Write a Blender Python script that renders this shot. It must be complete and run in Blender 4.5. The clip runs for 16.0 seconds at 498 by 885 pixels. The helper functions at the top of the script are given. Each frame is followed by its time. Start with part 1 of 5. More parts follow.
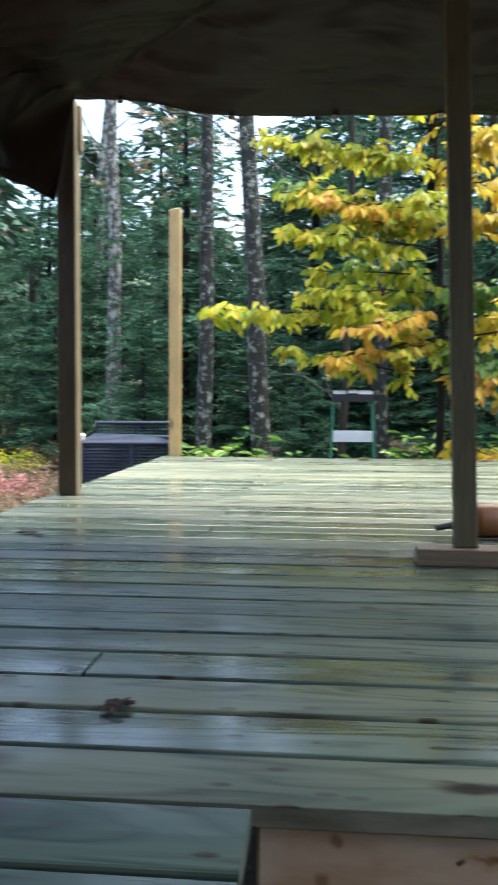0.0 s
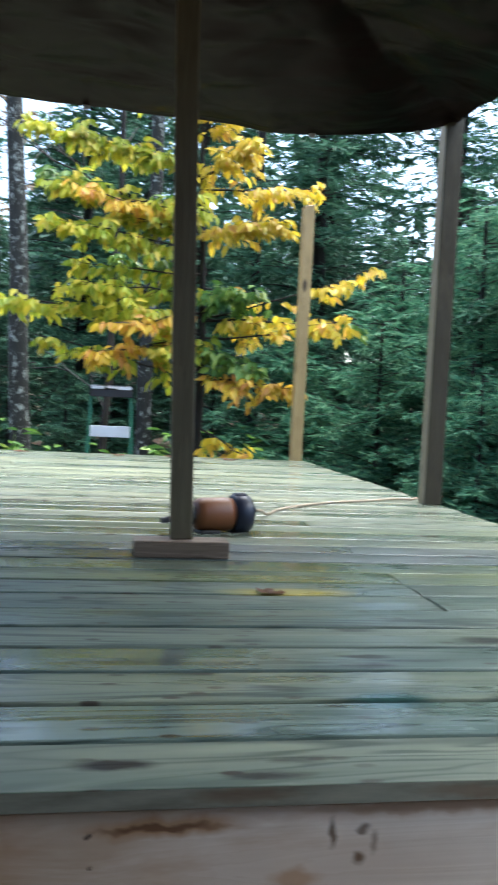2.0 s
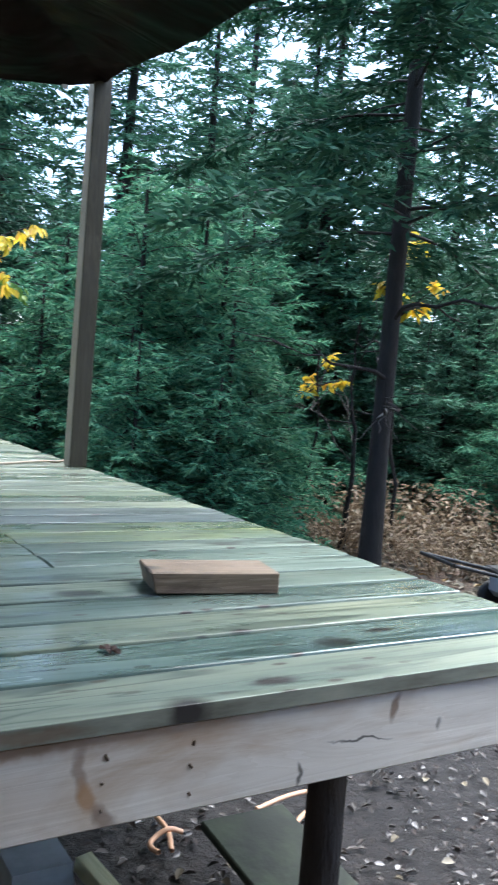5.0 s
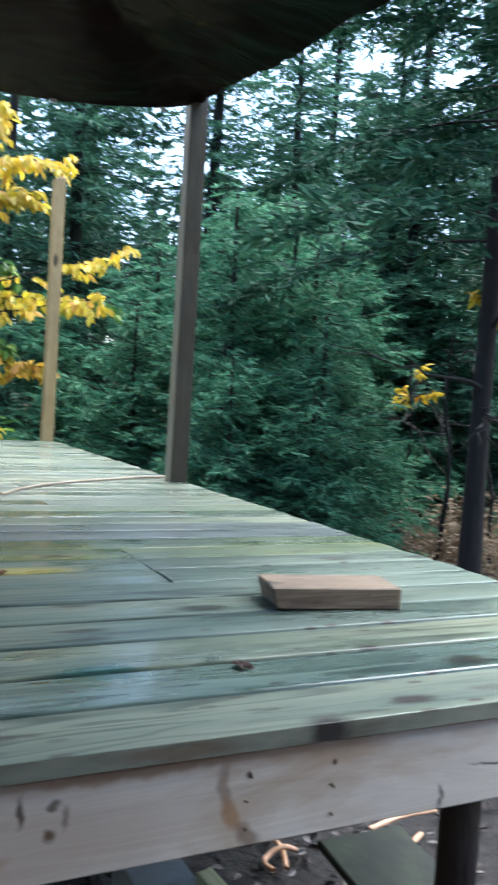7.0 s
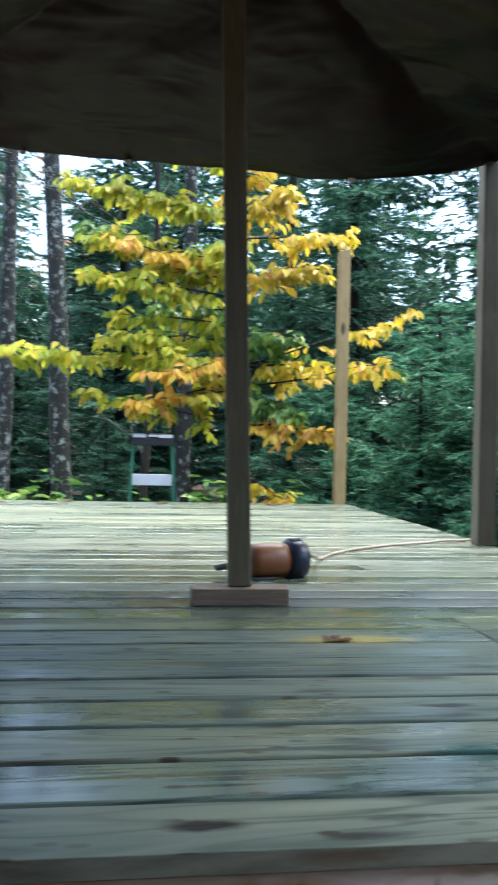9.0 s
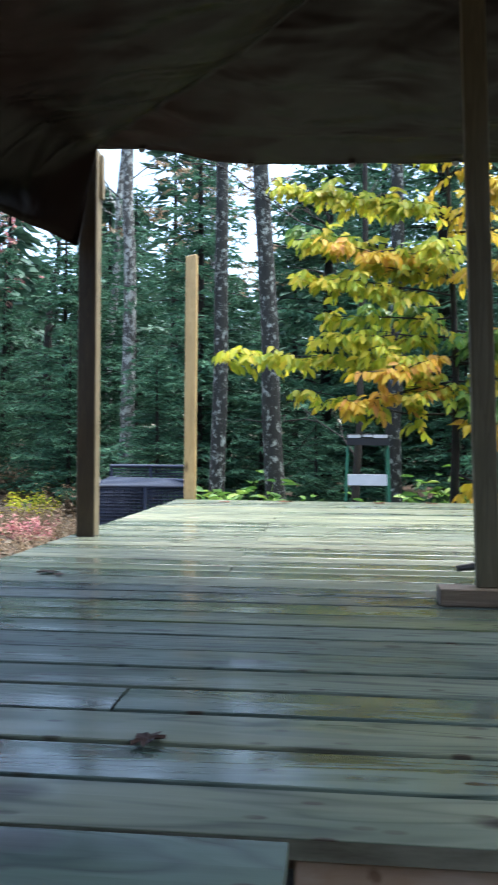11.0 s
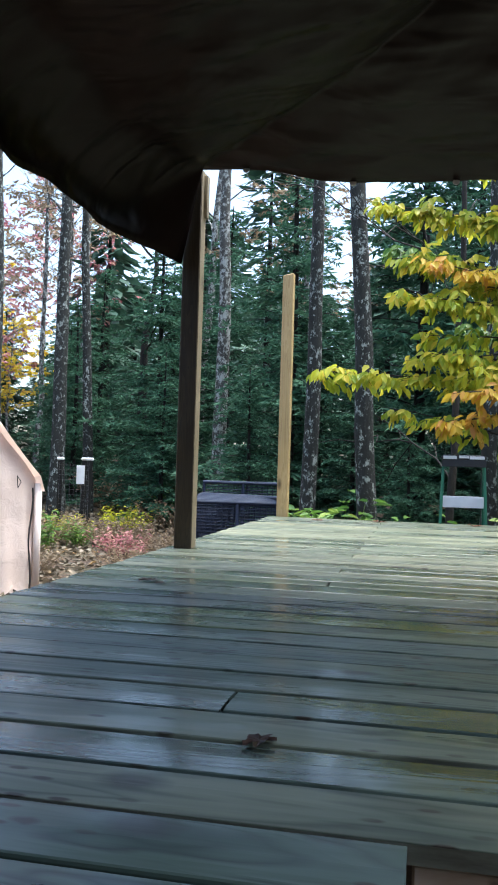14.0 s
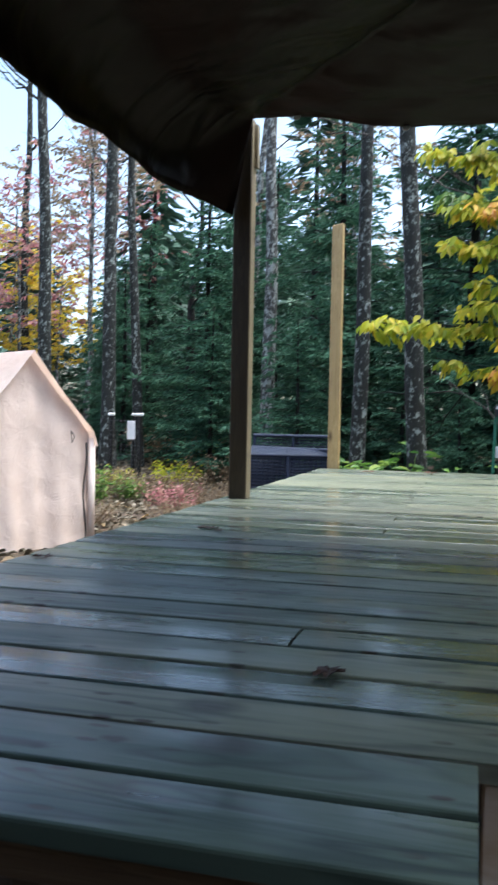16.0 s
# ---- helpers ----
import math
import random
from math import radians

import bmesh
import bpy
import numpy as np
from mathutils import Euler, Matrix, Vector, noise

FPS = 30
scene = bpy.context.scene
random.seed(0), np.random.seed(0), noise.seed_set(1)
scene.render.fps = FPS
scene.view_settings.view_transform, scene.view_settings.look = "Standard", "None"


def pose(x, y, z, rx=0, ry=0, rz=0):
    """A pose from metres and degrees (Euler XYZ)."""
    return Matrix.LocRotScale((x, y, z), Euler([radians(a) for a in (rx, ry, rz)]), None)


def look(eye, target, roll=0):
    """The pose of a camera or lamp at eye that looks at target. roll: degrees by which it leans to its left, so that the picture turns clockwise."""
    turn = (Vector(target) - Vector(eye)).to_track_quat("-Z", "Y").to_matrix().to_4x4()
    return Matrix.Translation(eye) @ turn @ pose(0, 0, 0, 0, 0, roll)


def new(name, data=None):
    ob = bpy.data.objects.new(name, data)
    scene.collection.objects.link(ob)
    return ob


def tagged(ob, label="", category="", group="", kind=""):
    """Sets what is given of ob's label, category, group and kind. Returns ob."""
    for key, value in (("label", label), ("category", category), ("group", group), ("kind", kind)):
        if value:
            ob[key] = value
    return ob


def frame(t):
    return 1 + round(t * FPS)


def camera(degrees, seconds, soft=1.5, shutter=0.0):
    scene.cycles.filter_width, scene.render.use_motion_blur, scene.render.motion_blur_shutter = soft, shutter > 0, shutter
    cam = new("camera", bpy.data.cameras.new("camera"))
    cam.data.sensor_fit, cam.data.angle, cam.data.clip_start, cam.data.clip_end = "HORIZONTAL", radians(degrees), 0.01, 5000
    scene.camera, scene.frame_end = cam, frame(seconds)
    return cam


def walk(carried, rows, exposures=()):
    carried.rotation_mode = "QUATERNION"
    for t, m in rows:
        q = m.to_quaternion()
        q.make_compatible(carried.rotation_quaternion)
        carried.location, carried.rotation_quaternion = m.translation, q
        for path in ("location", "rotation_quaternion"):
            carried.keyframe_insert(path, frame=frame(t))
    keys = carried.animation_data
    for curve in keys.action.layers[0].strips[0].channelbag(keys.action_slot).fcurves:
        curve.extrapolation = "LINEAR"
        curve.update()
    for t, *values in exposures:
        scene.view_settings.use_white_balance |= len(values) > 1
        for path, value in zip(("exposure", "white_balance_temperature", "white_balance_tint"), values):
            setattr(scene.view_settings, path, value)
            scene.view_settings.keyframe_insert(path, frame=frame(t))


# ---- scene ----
cam = camera(32.7, 16.0, soft=1.9, shutter=0.85)
PATH = [
    (0, (0.610, -0.940, 0.462), (0.429, 1.049, 0.361), 0.3),
    (0.5, (0.632, -0.938, 0.452), (0.578, 1.058, 0.349), 0.8),
    (1, (0.669, -0.948, 0.445), (0.708, 1.049, 0.344), 1.5),
    (1.5, (0.726, -0.955, 0.453), (0.922, 1.033, 0.355), 2.1),
    (2, (0.762, -0.964, 0.452), (1.106, 1.004, 0.36), 2.9),
    (2.5, (0.794, -0.966, 0.445), (1.274, 0.973, 0.34), 3.4),
    (3, (0.831, -0.974, 0.436), (1.454, 0.923, 0.315), 3.5),
    (3.5, (0.869, -0.985, 0.434), (1.626, 0.861, 0.301), 3.7),
    (4, (0.896, -0.996, 0.432), (1.754, 0.806, 0.3), 3.9),
    (4.2, (0.905, -1.006, 0.436), (1.815, 0.77, 0.309), 4.0),
    (6.3, (0.904, -0.965, 0.429), (1.964, 0.728, 0.325), 4.5),
    (6.5, (0.884, -0.967, 0.431), (1.882, 0.763, 0.323), 4.4),
    (7, (0.858, -0.957, 0.43), (1.726, 0.842, 0.329), 3.5),
    (7.5, (0.834, -0.956, 0.441), (1.561, 0.906, 0.374), 2.5),
    (8, (0.797, -0.948, 0.452), (1.364, 0.97, 0.439), 2.0),
    (8.5, (0.74, -0.948, 0.454), (1.131, 1.014, 0.465), 1.8),
    (9, (0.706, -0.929, 0.446), (0.966, 1.054, 0.458), 1.3),
    (9.5, (0.67, -0.924, 0.445), (0.802, 1.071, 0.463), 1.0),
    (10, (0.639, -0.956, 0.448), (0.65, 1.044, 0.456), 0.7),
    (10.2, (0.622, -0.947, 0.448), (0.564, 1.052, 0.454), 0.6),
    (12.3, (0.525, -0.971, 0.436), (0.162, 0.995, 0.461), 0.9),
    (12.5, (0.527, -0.968, 0.432), (0.158, 0.997, 0.462), 0.9),
    (13, (0.532, -0.992, 0.434), (0.137, 0.968, 0.466), 1.3),
    (13.5, (0.534, -0.989, 0.425), (0.123, 0.968, 0.467), 1.4),
    (14, (0.542, -0.983, 0.421), (0.128, 0.973, 0.471), 1.7),
    (14.5, (0.54, -0.988, 0.425), (0.13, 0.969, 0.481), 1.8),
    (15, (0.541, -0.988, 0.422), (0.13, 0.969, 0.48), 1.6),
    (15.5, (0.535, -1.019, 0.411), (0.082, 0.929, 0.408), 1.4),
    (16, (0.518, -1.023, 0.4), (0.0, 0.907, 0.342), 1.1),
]
# the way across the two stretches where the hand keeps turning
GAPS = [
    (4.725, (0.915, -1.004, 0.436), (1.917, 0.722, 0.313), 4.4),
    (5.250, (0.920, -0.991, 0.433), (2.000, 0.689, 0.318), 4.7),
    (5.775, (0.916, -0.974, 0.430), (2.027, 0.685, 0.321), 4.8),
    (10.725, (0.596, -0.955, 0.446), (0.434, 1.039, 0.450), 0.4),
    (11.250, (0.564, -0.960, 0.442), (0.308, 1.024, 0.451), 0.5),
    (11.775, (0.536, -0.964, 0.438), (0.210, 1.009, 0.455), 0.6),
]
walk(cam, [(t, look(eye, target, roll)) for t, eye, target, roll in sorted(PATH + GAPS)],
     exposures=[(0.0, 2.2, 6600.0, 5.0), (1.5, 2.25, 6400.0, 5.0), (3.0, 2.25, 5800.0, 5.0), (7.0, 2.25, 5800.0, 5.0), (9.0, 2.28, 6100.0, 5.0), (12.3, 2.1, 6200.0, 6.0), (13.0, 2.05, 6200.0, 6.0), (13.5, 1.8, 6200.0, 6.0), (14.05, 1.78, 6200.0, 6.0), (14.5, 2.0, 6200.0, 6.0), (15.4, 1.92, 6200.0, 6.0), (16.0, 1.6, 6200.0, 6.0)])

# ---- light: an overcast late afternoon ----
world = bpy.data.worlds.new("world")
scene.world = world
world.use_nodes = True
wn = world.node_tree
sky = wn.nodes.new("ShaderNodeTexSky")
sky.sky_type, sky.sun_disc = "NISHITA", False
sky.sun_elevation, sky.sun_rotation = radians(70), radians(59)
sky.air_density, sky.dust_density, sky.ozone_density = 1.0, 3.0, 1.5
wn.links.new(sky.outputs[0], wn.nodes["Background"].inputs[0])
wn.nodes["Background"].inputs[1].default_value = 0.15
sun = new("sun", bpy.data.lights.new("sun", "SUN"))
sun.data.energy, sun.data.angle, sun.data.color = 3.3, radians(80), (1.0, 0.97, 0.93)
sun.matrix_world = look((3.4, 2.0, 10.8), (0, 0, 0))


# ---- node helpers ----
def material(name):
    m = bpy.data.materials.new(name)
    m.use_nodes = True
    return m, m.node_tree, m.node_tree.nodes["Principled BSDF"]


def node(nt, kind, ins=None, **attrs):
    n = nt.nodes.new(kind)
    for key, value in attrs.items():
        setattr(n, key, value)
    for key, value in (ins or {}).items():
        if isinstance(value, bpy.types.NodeSocket):
            nt.links.new(value, n.inputs[key])
        else:
            n.inputs[key].default_value = value
    return n


def ramp(nt, fac, stops):
    r = nt.nodes.new("ShaderNodeValToRGB")
    els = r.color_ramp.elements
    while len(els) < len(stops):
        els.new(0.5)
    for e, (p, c) in zip(els, stops):
        e.position = p
        e.color = (*c, 1) if len(c) == 3 else c
    nt.links.new(fac, r.inputs[0])
    return r.outputs[0]


def mix(nt, fac, a, b, mode="MIX"):
    n = nt.nodes.new("ShaderNodeMix")
    n.data_type, n.blend_type = "RGBA", mode
    for sock, value in ((n.inputs[0], fac), (n.inputs[6], a), (n.inputs[7], b)):
        if isinstance(value, bpy.types.NodeSocket):
            nt.links.new(value, sock)
        elif isinstance(value, tuple):
            sock.default_value = (*value, 1)
        else:
            sock.default_value = value
    return n.outputs[2]


def bump(nt, bsdf, height, strength, distance):
    b = node(nt, "ShaderNodeBump", {"Strength": strength, "Distance": distance, "Height": height})
    nt.links.new(b.outputs[0], bsdf.inputs["Normal"])


def coords(nt, stretch=(1, 1, 1), shuffle=True):
    """Object coordinates, shifted object by object, so that no two pieces show the same grain."""
    tc = node(nt, "ShaderNodeTexCoord")
    out = tc.outputs["Object"]
    if shuffle:
        info = node(nt, "ShaderNodeObjectInfo")
        off = node(nt, "ShaderNodeMath", {0: info.outputs["Random"], 1: 37.0}, operation="MULTIPLY")
        comb = node(nt, "ShaderNodeCombineXYZ", {0: off.outputs[0], 1: off.outputs[0], 2: off.outputs[0]})
        add = node(nt, "ShaderNodeVectorMath", {0: out, 1: comb.outputs[0]}, operation="ADD")
        out = add.outputs[0]
    mul = node(nt, "ShaderNodeVectorMath", {0: out, 1: stretch}, operation="MULTIPLY")
    return mul.outputs[0]


def noise_of(nt, vec, scale, detail=4, rough=0.55, dist=0.0):
    return node(nt, "ShaderNodeTexNoise", {"Vector": vec, "Scale": scale, "Detail": detail, "Roughness": rough, "Distortion": dist}).outputs[0]


def wood(name, dark, mid, light, axis=0, rough=(0.45, 0.7), knots=True, stain=None, coat=0.0, tint=0.25, marks=(), relief=0.35):
    """Sawn softwood: long grain along an axis, rings, knots and a tint from piece to piece."""
    m, nt, b = material(name)
    s = [9.0, 9.0, 9.0]
    s[axis] = 0.55
    v = coords(nt, tuple(s))
    rings = noise_of(nt, v, 2.2, 3, 0.5, 1.2)
    fine = noise_of(nt, coords(nt, tuple(60 if i != axis else 2.0 for i in range(3))), 2.0, 4, 0.65)
    wavy = node(nt, "ShaderNodeMath", {0: rings, 1: 9.0}, operation="MULTIPLY")
    frac = node(nt, "ShaderNodeMath", {0: wavy.outputs[0]}, operation="FRACT")
    grain = mix(nt, 0.45, frac.outputs[0], fine)
    col = ramp(nt, grain, [(0.1, dark), (0.45, mid), (0.9, light)])
    big = noise_of(nt, coords(nt, (0.9, 0.9, 0.9)), 2.4, 4, 0.6)
    col = mix(nt, 0.5, col, ramp(nt, big, [(0.3, tuple(c * 0.62 for c in mid)), (0.7, tuple(min(1, c * 1.25) for c in mid))]))
    info = node(nt, "ShaderNodeObjectInfo")
    per = ramp(nt, info.outputs["Random"], [(0, (1 - tint, 1 - tint, 1 - tint * 0.8)), (0.5, (1, 1, 1)), (1, (1.0, 1 - tint * 0.3, 1 - tint))])
    col = mix(nt, 1.0, col, per, "MULTIPLY")
    if knots:
        ks = [5.0, 5.0, 5.0]
        ks[axis] = 1.9
        vor = node(nt, "ShaderNodeTexVoronoi", {"Vector": coords(nt, tuple(ks)), "Scale": 1.0, "Randomness": 1.0})
        kn = ramp(nt, vor.outputs["Distance"], [(0.06, (1, 1, 1)), (0.13, (0, 0, 0))])
        col = mix(nt, kn, col, tuple(c * 0.3 for c in dark))
    if stain:
        st = ramp(nt, noise_of(nt, coords(nt, (1.5, 1.5, 5)), 1.6, 5, 0.6, 0.6), [(0.50, (0, 0, 0)), (0.66, (0.8, 0.8, 0.8))])
        col = mix(nt, st, col, stain)
    if marks:
        col = spots(nt, col, marks)
    nt.links.new(col, b.inputs["Base Color"])
    r = ramp(nt, noise_of(nt, coords(nt, (1, 1, 1), False), 3.0, 3), [(0.35, (rough[0],) * 3), (0.65, (rough[1],) * 3)])
    nt.links.new(r, b.inputs["Roughness"])
    b.inputs["Coat Weight"].default_value = coat
    b.inputs["Coat Roughness"].default_value = 0.16
    bump(nt, b, grain, relief, 0.004)
    return m


def spots(nt, col, places, rag=0.012):
    """Stains, sap runs, knots and painted shade at their own places: soft ragged patches (x, y, z, rx, ry, rz, turn
    about y, colour, strength).
    """
    pos = node(nt, "ShaderNodeNewGeometry").outputs["Position"]
    wob = node(nt, "ShaderNodeTexNoise", {"Vector": pos, "Scale": 34.0, "Detail": 3.0})
    off = node(nt, "ShaderNodeVectorMath", {0: wob.outputs["Color"], 1: (0.5, 0.5, 0.5)}, operation="SUBTRACT")
    off = node(nt, "ShaderNodeVectorMath", {0: off.outputs[0], "Scale": rag * 2}, operation="SCALE")
    pos = node(nt, "ShaderNodeVectorMath", {0: pos, 1: off.outputs[0]}, operation="ADD").outputs[0]
    for x, y, z, rx, ry, rz, turn, paint, strength in places:
        mp = node(nt, "ShaderNodeMapping", {"Vector": pos, "Location": (x, y, z), "Rotation": (0, radians(turn), 0), "Scale": (rx, ry, rz)}, vector_type="TEXTURE")
        d = node(nt, "ShaderNodeVectorMath", {0: mp.outputs[0]}, operation="LENGTH")
        col = mix(nt, ramp(nt, d.outputs["Value"], [(0.45, (strength,) * 3), (1.0, (0, 0, 0))]), col, paint)
    return col


BROWN, SOOT, UMBER, TEAL = (0.13, 0.06, 0.025), (0.02, 0.016, 0.013), (0.36, 0.20, 0.09), (0.025, 0.065, 0.055)
# stains, and long brown bands along the top that paint the lip's shade
FASCIA_STAINS_SHADE = [
    (0.86, 0.012, -0.051, 0.12, 0.1, 0.016, -1, UMBER, 0.8), (0.85, 0.012, -0.052, 0.09, 0.1, 0.006, -1, BROWN, 0.95),
    (0.62, 0.012, -0.07, 0.12, 0.1, 0.10, 0, UMBER, 0.6), (0.627, 0.012, -0.044, 0.012, 0.1, 0.012, 0, BROWN, 0.7), (0.61, 0.012, -0.09, 0.012, 0.1, 0.016, 0, BROWN, 0.7),
    (1.321, 0.012, -0.075, 0.012, 0.1, 0.045, 0, BROWN, 0.55), (1.330, 0.012, -0.112, 0.014, 0.1, 0.03, -25, UMBER, 0.8), (1.358, 0.012, -0.140, 0.014, 0.1, 0.03, -45, BROWN, 0.65),
    (1.20, 0.012, -0.034, 0.20, 0.1, 0.012, 0, BROWN, 0.5), (1.059, 0.012, -0.064, 0.007, 0.1, 0.024, 0, SOOT, 0.9), (1.100, 0.012, -0.062, 0.010, 0.1, 0.008, 0, SOOT, 0.8),
    (1.112, 0.012, -0.080, 0.006, 0.1, 0.018, 0, SOOT, 0.6), (1.095, 0.012, -0.099, 0.010, 0.1, 0.009, 0, SOOT, 0.95), (1.017, 0.012, -0.122, 0.04, 0.1, 0.016, 0, UMBER, 0.7),
    (1.856, 0.012, -0.056, 0.010, 0.1, 0.03, 8, BROWN, 0.75), (1.79, 0.012, -0.100, 0.075, 0.1, 0.0035, 4, SOOT, 0.85), (1.673, 0.012, -0.138, 0.005, 0.1, 0.024, 0, SOOT, 0.8), (1.5, 0.012, -0.05, 0.09, 0.1, 0.03, 0, UMBER, 0.35), (1.0, 0.012, -0.11, 0.38, 0.1, 0.07, 0, UMBER, 0.30), (1.22, 0.012, -0.035, 0.40, 0.1, 0.018, 0, UMBER, 0.5),
    (1.957, 0.012, -0.098, 0.007, 0.1, 0.014, 0, SOOT, 0.6),
]
DECK_STAINS = [
    (1.471, -0.002, -0.010, 0.042, 0.028, 0.034, 0, SOOT, 1.0), (1.638, 0.047, 0, 0.042, 0.014, 0.1, 0, SOOT, 0.85), (1.856, 0.185, 0, 0.05, 0.022, 0.1, 0, SOOT, 0.6),
    (0.796, 0.068, 0, 0.055, 0.013, 0.1, 0, SOOT, 0.75), (1.228, 0.283, 0, 0.070, 0.030, 0.1, 0, TEAL, 0.95), (1.994, 0.223, 0, 0.04, 0.012, 0.1, 0, SOOT, 0.7),
    (0.171, 0.091, 0, 0.05, 0.025, 0.1, 0, SOOT, 0.55), (0.229, -0.039, 0, 0.05, 0.028, 0.1, 0, SOOT, 0.55), (0.095, -0.061, 0, 0.02, 0.009, 0.1, 0, SOOT, 0.7),
    (0.569, 0.265, 0, 0.09, 0.03, 0.1, 0, SOOT, 0.5), (0.411, 0.769, 0, 0.05, 0.014, 0.1, 0, SOOT, 0.8), (-0.137, 2.262, 0, 0.10, 0.04, 0.1, 0, SOOT, 0.6), (-0.166, 1.914, 0, 0.05, 0.02, 0.1, 0, SOOT, 0.7),
    (1.536, 0.613, 0, 0.06, 0.02, 0.1, 0, SOOT, 0.65), (1.724, 0.296, 0, 0.025, 0.008, 0.1, 0, SOOT, 0.8), (1.989, 0.83, 0, 0.06, 0.016, 0.1, 0, SOOT, 0.5), (2.118, 1.051, 0, 0.06, 0.02, 0.1, 0, SOOT, 0.5),
    (0.706, 0.942, 0, 0.022, 0.012, 0.1, 0, SOOT, 0.9), (0.937, 0.415, 0, 0.035, 0.010, 0.1, 0, SOOT, 0.9), (1.288, 0.69, 0, 0.05, 0.015, 0.1, 0, SOOT, 0.5),
    (1.22, 1.02, 0, 0.16, 0.03, 0.1, 0, (0.42, 0.33, 0.06), 0.5),
]


def wet_deck(name, tint=(1, 1, 1), moss=0.0):
    """Weathered green-treated decking with a film of rain on it: smooth, glossy in pools."""
    m, nt, b = material(name)
    rings = noise_of(nt, coords(nt, (0.5, 5.5, 5.5)), 1.8, 2, 0.45, 1.4)
    wavy = node(nt, "ShaderNodeMath", {0: rings, 1: 11.0}, operation="MULTIPLY")
    frac = node(nt, "ShaderNodeMath", {0: wavy.outputs[0], 1: 1.0}, operation="PINGPONG")
    fine = noise_of(nt, coords(nt, (1.0, 26, 26)), 2.0, 3, 0.55)
    grain = mix(nt, 0.42, frac.outputs[0], fine)
    where = ramp(nt, noise_of(nt, coords(nt, (0.7, 3.0, 1)), 1.5, 3, 0.5), [(0.36, (0.45,) * 3), (0.56, (1.0,) * 3)])
    base = ramp(nt, noise_of(nt, coords(nt, (0.7, 4.5, 1)), 1.7, 4, 0.55), [(0.3, (0.082, 0.112, 0.100)), (0.7, (0.192, 0.216, 0.176))])
    lines = ramp(nt, grain, [(0.22, (0.36, 0.40, 0.41)), (0.48, (1.0, 1.0, 1.0))])
    col = mix(nt, where, base, mix(nt, 1.0, base, lines, "MULTIPLY"))
    streak = noise_of(nt, coords(nt, (0.8, 11, 11)), 1.5, 4, 0.6)
    col = mix(nt, ramp(nt, streak, [(0.57, (0, 0, 0)), (0.72, (0.5, 0.5, 0.5))]), col, (0.06, 0.07, 0.064))
    if moss:
        green = noise_of(nt, coords(nt, (0.8, 7, 1)), 2.0, 5, 0.65)
        col = mix(nt, ramp(nt, green, [(0.42, (0, 0, 0)), (0.60, (moss,) * 3)]), col, (0.18, 0.195, 0.065))
    info = node(nt, "ShaderNodeObjectInfo")
    per = ramp(nt, info.outputs["Random"], [(0.0, (0.70, 0.80, 0.82)), (0.35, (0.98, 1.0, 0.98)), (0.65, (0.80, 0.86, 0.84)), (1.0, (1.10, 1.05, 0.94))])
    col = mix(nt, 1.0, col, per, "MULTIPLY")
    col = mix(nt, 1.0, col, tint, "MULTIPLY")
    vor = node(nt, "ShaderNodeTexVoronoi", {"Vector": coords(nt, (1.7, 8.0, 1.0)), "Scale": 1.0, "Randomness": 1.0}, voronoi_dimensions="2D")
    edge = mix(nt, 0.16, vor.outputs["Distance"], noise_of(nt, coords(nt, (20, 60, 1)), 1.0, 3))
    kn = ramp(nt, edge, [(0.115, (1, 1, 1)), (0.18, (0, 0, 0))])
    pick = ramp(nt, noise_of(nt, coords(nt, (1, 1, 1), False), 1.7, 1), [(0.47, (0.15, 0.15, 0.15)), (0.56, (1, 1, 1))])
    kn = mix(nt, 1.0, kn, pick, "MULTIPLY")
    col = mix(nt, kn, col, (0.028, 0.027, 0.022))
    specks = node(nt, "ShaderNodeTexVoronoi", {"Vector": coords(nt, (7, 19, 1)), "Scale": 1.0, "Randomness": 1.0}, voronoi_dimensions="2D")
    sp = ramp(nt, specks.outputs["Distance"], [(0.07, (0.95, 0.95, 0.95)), (0.13, (0, 0, 0))])
    sel = ramp(nt, noise_of(nt, coords(nt, (1, 1, 1), False), 2.3, 2), [(0.44, (0, 0, 0)), (0.54, (1, 1, 1))])
    col = mix(nt, mix(nt, 1.0, sp, sel, "MULTIPLY"), col, (0.04, 0.03, 0.022))
    col = spots(nt, col, [(x, y, z, rx * 1.2, ry * 1.5, rz, a, c, min(1.0, f * 1.35)) for x, y, z, rx, ry, rz, a, c, f in DECK_STAINS], 0.007)
    nt.links.new(col, b.inputs["Base Color"])
    pools = noise_of(nt, coords(nt, (0.9, 1.9, 1)), 1.5, 4, 0.6, 0.5)
    pools = mix(nt, 0.26, pools, info.outputs["Random"])
    rough = ramp(nt, mix(nt, 0.2, pools, fine), [(0.36, (0.17,) * 3), (0.62, (0.48,) * 3)])
    nt.links.new(rough, b.inputs["Roughness"])
    nt.links.new(ramp(nt, pools, [(0.38, (0.60,) * 3), (0.60, (0.05,) * 3)]), b.inputs["Coat Weight"])
    b.inputs["Coat Roughness"].default_value = 0.14
    b.inputs["Coat IOR"].default_value = 1.33
    b.inputs["Specular IOR Level"].default_value = 0.26
    bump(nt, b, grain, 0.35, 0.002)
    return m


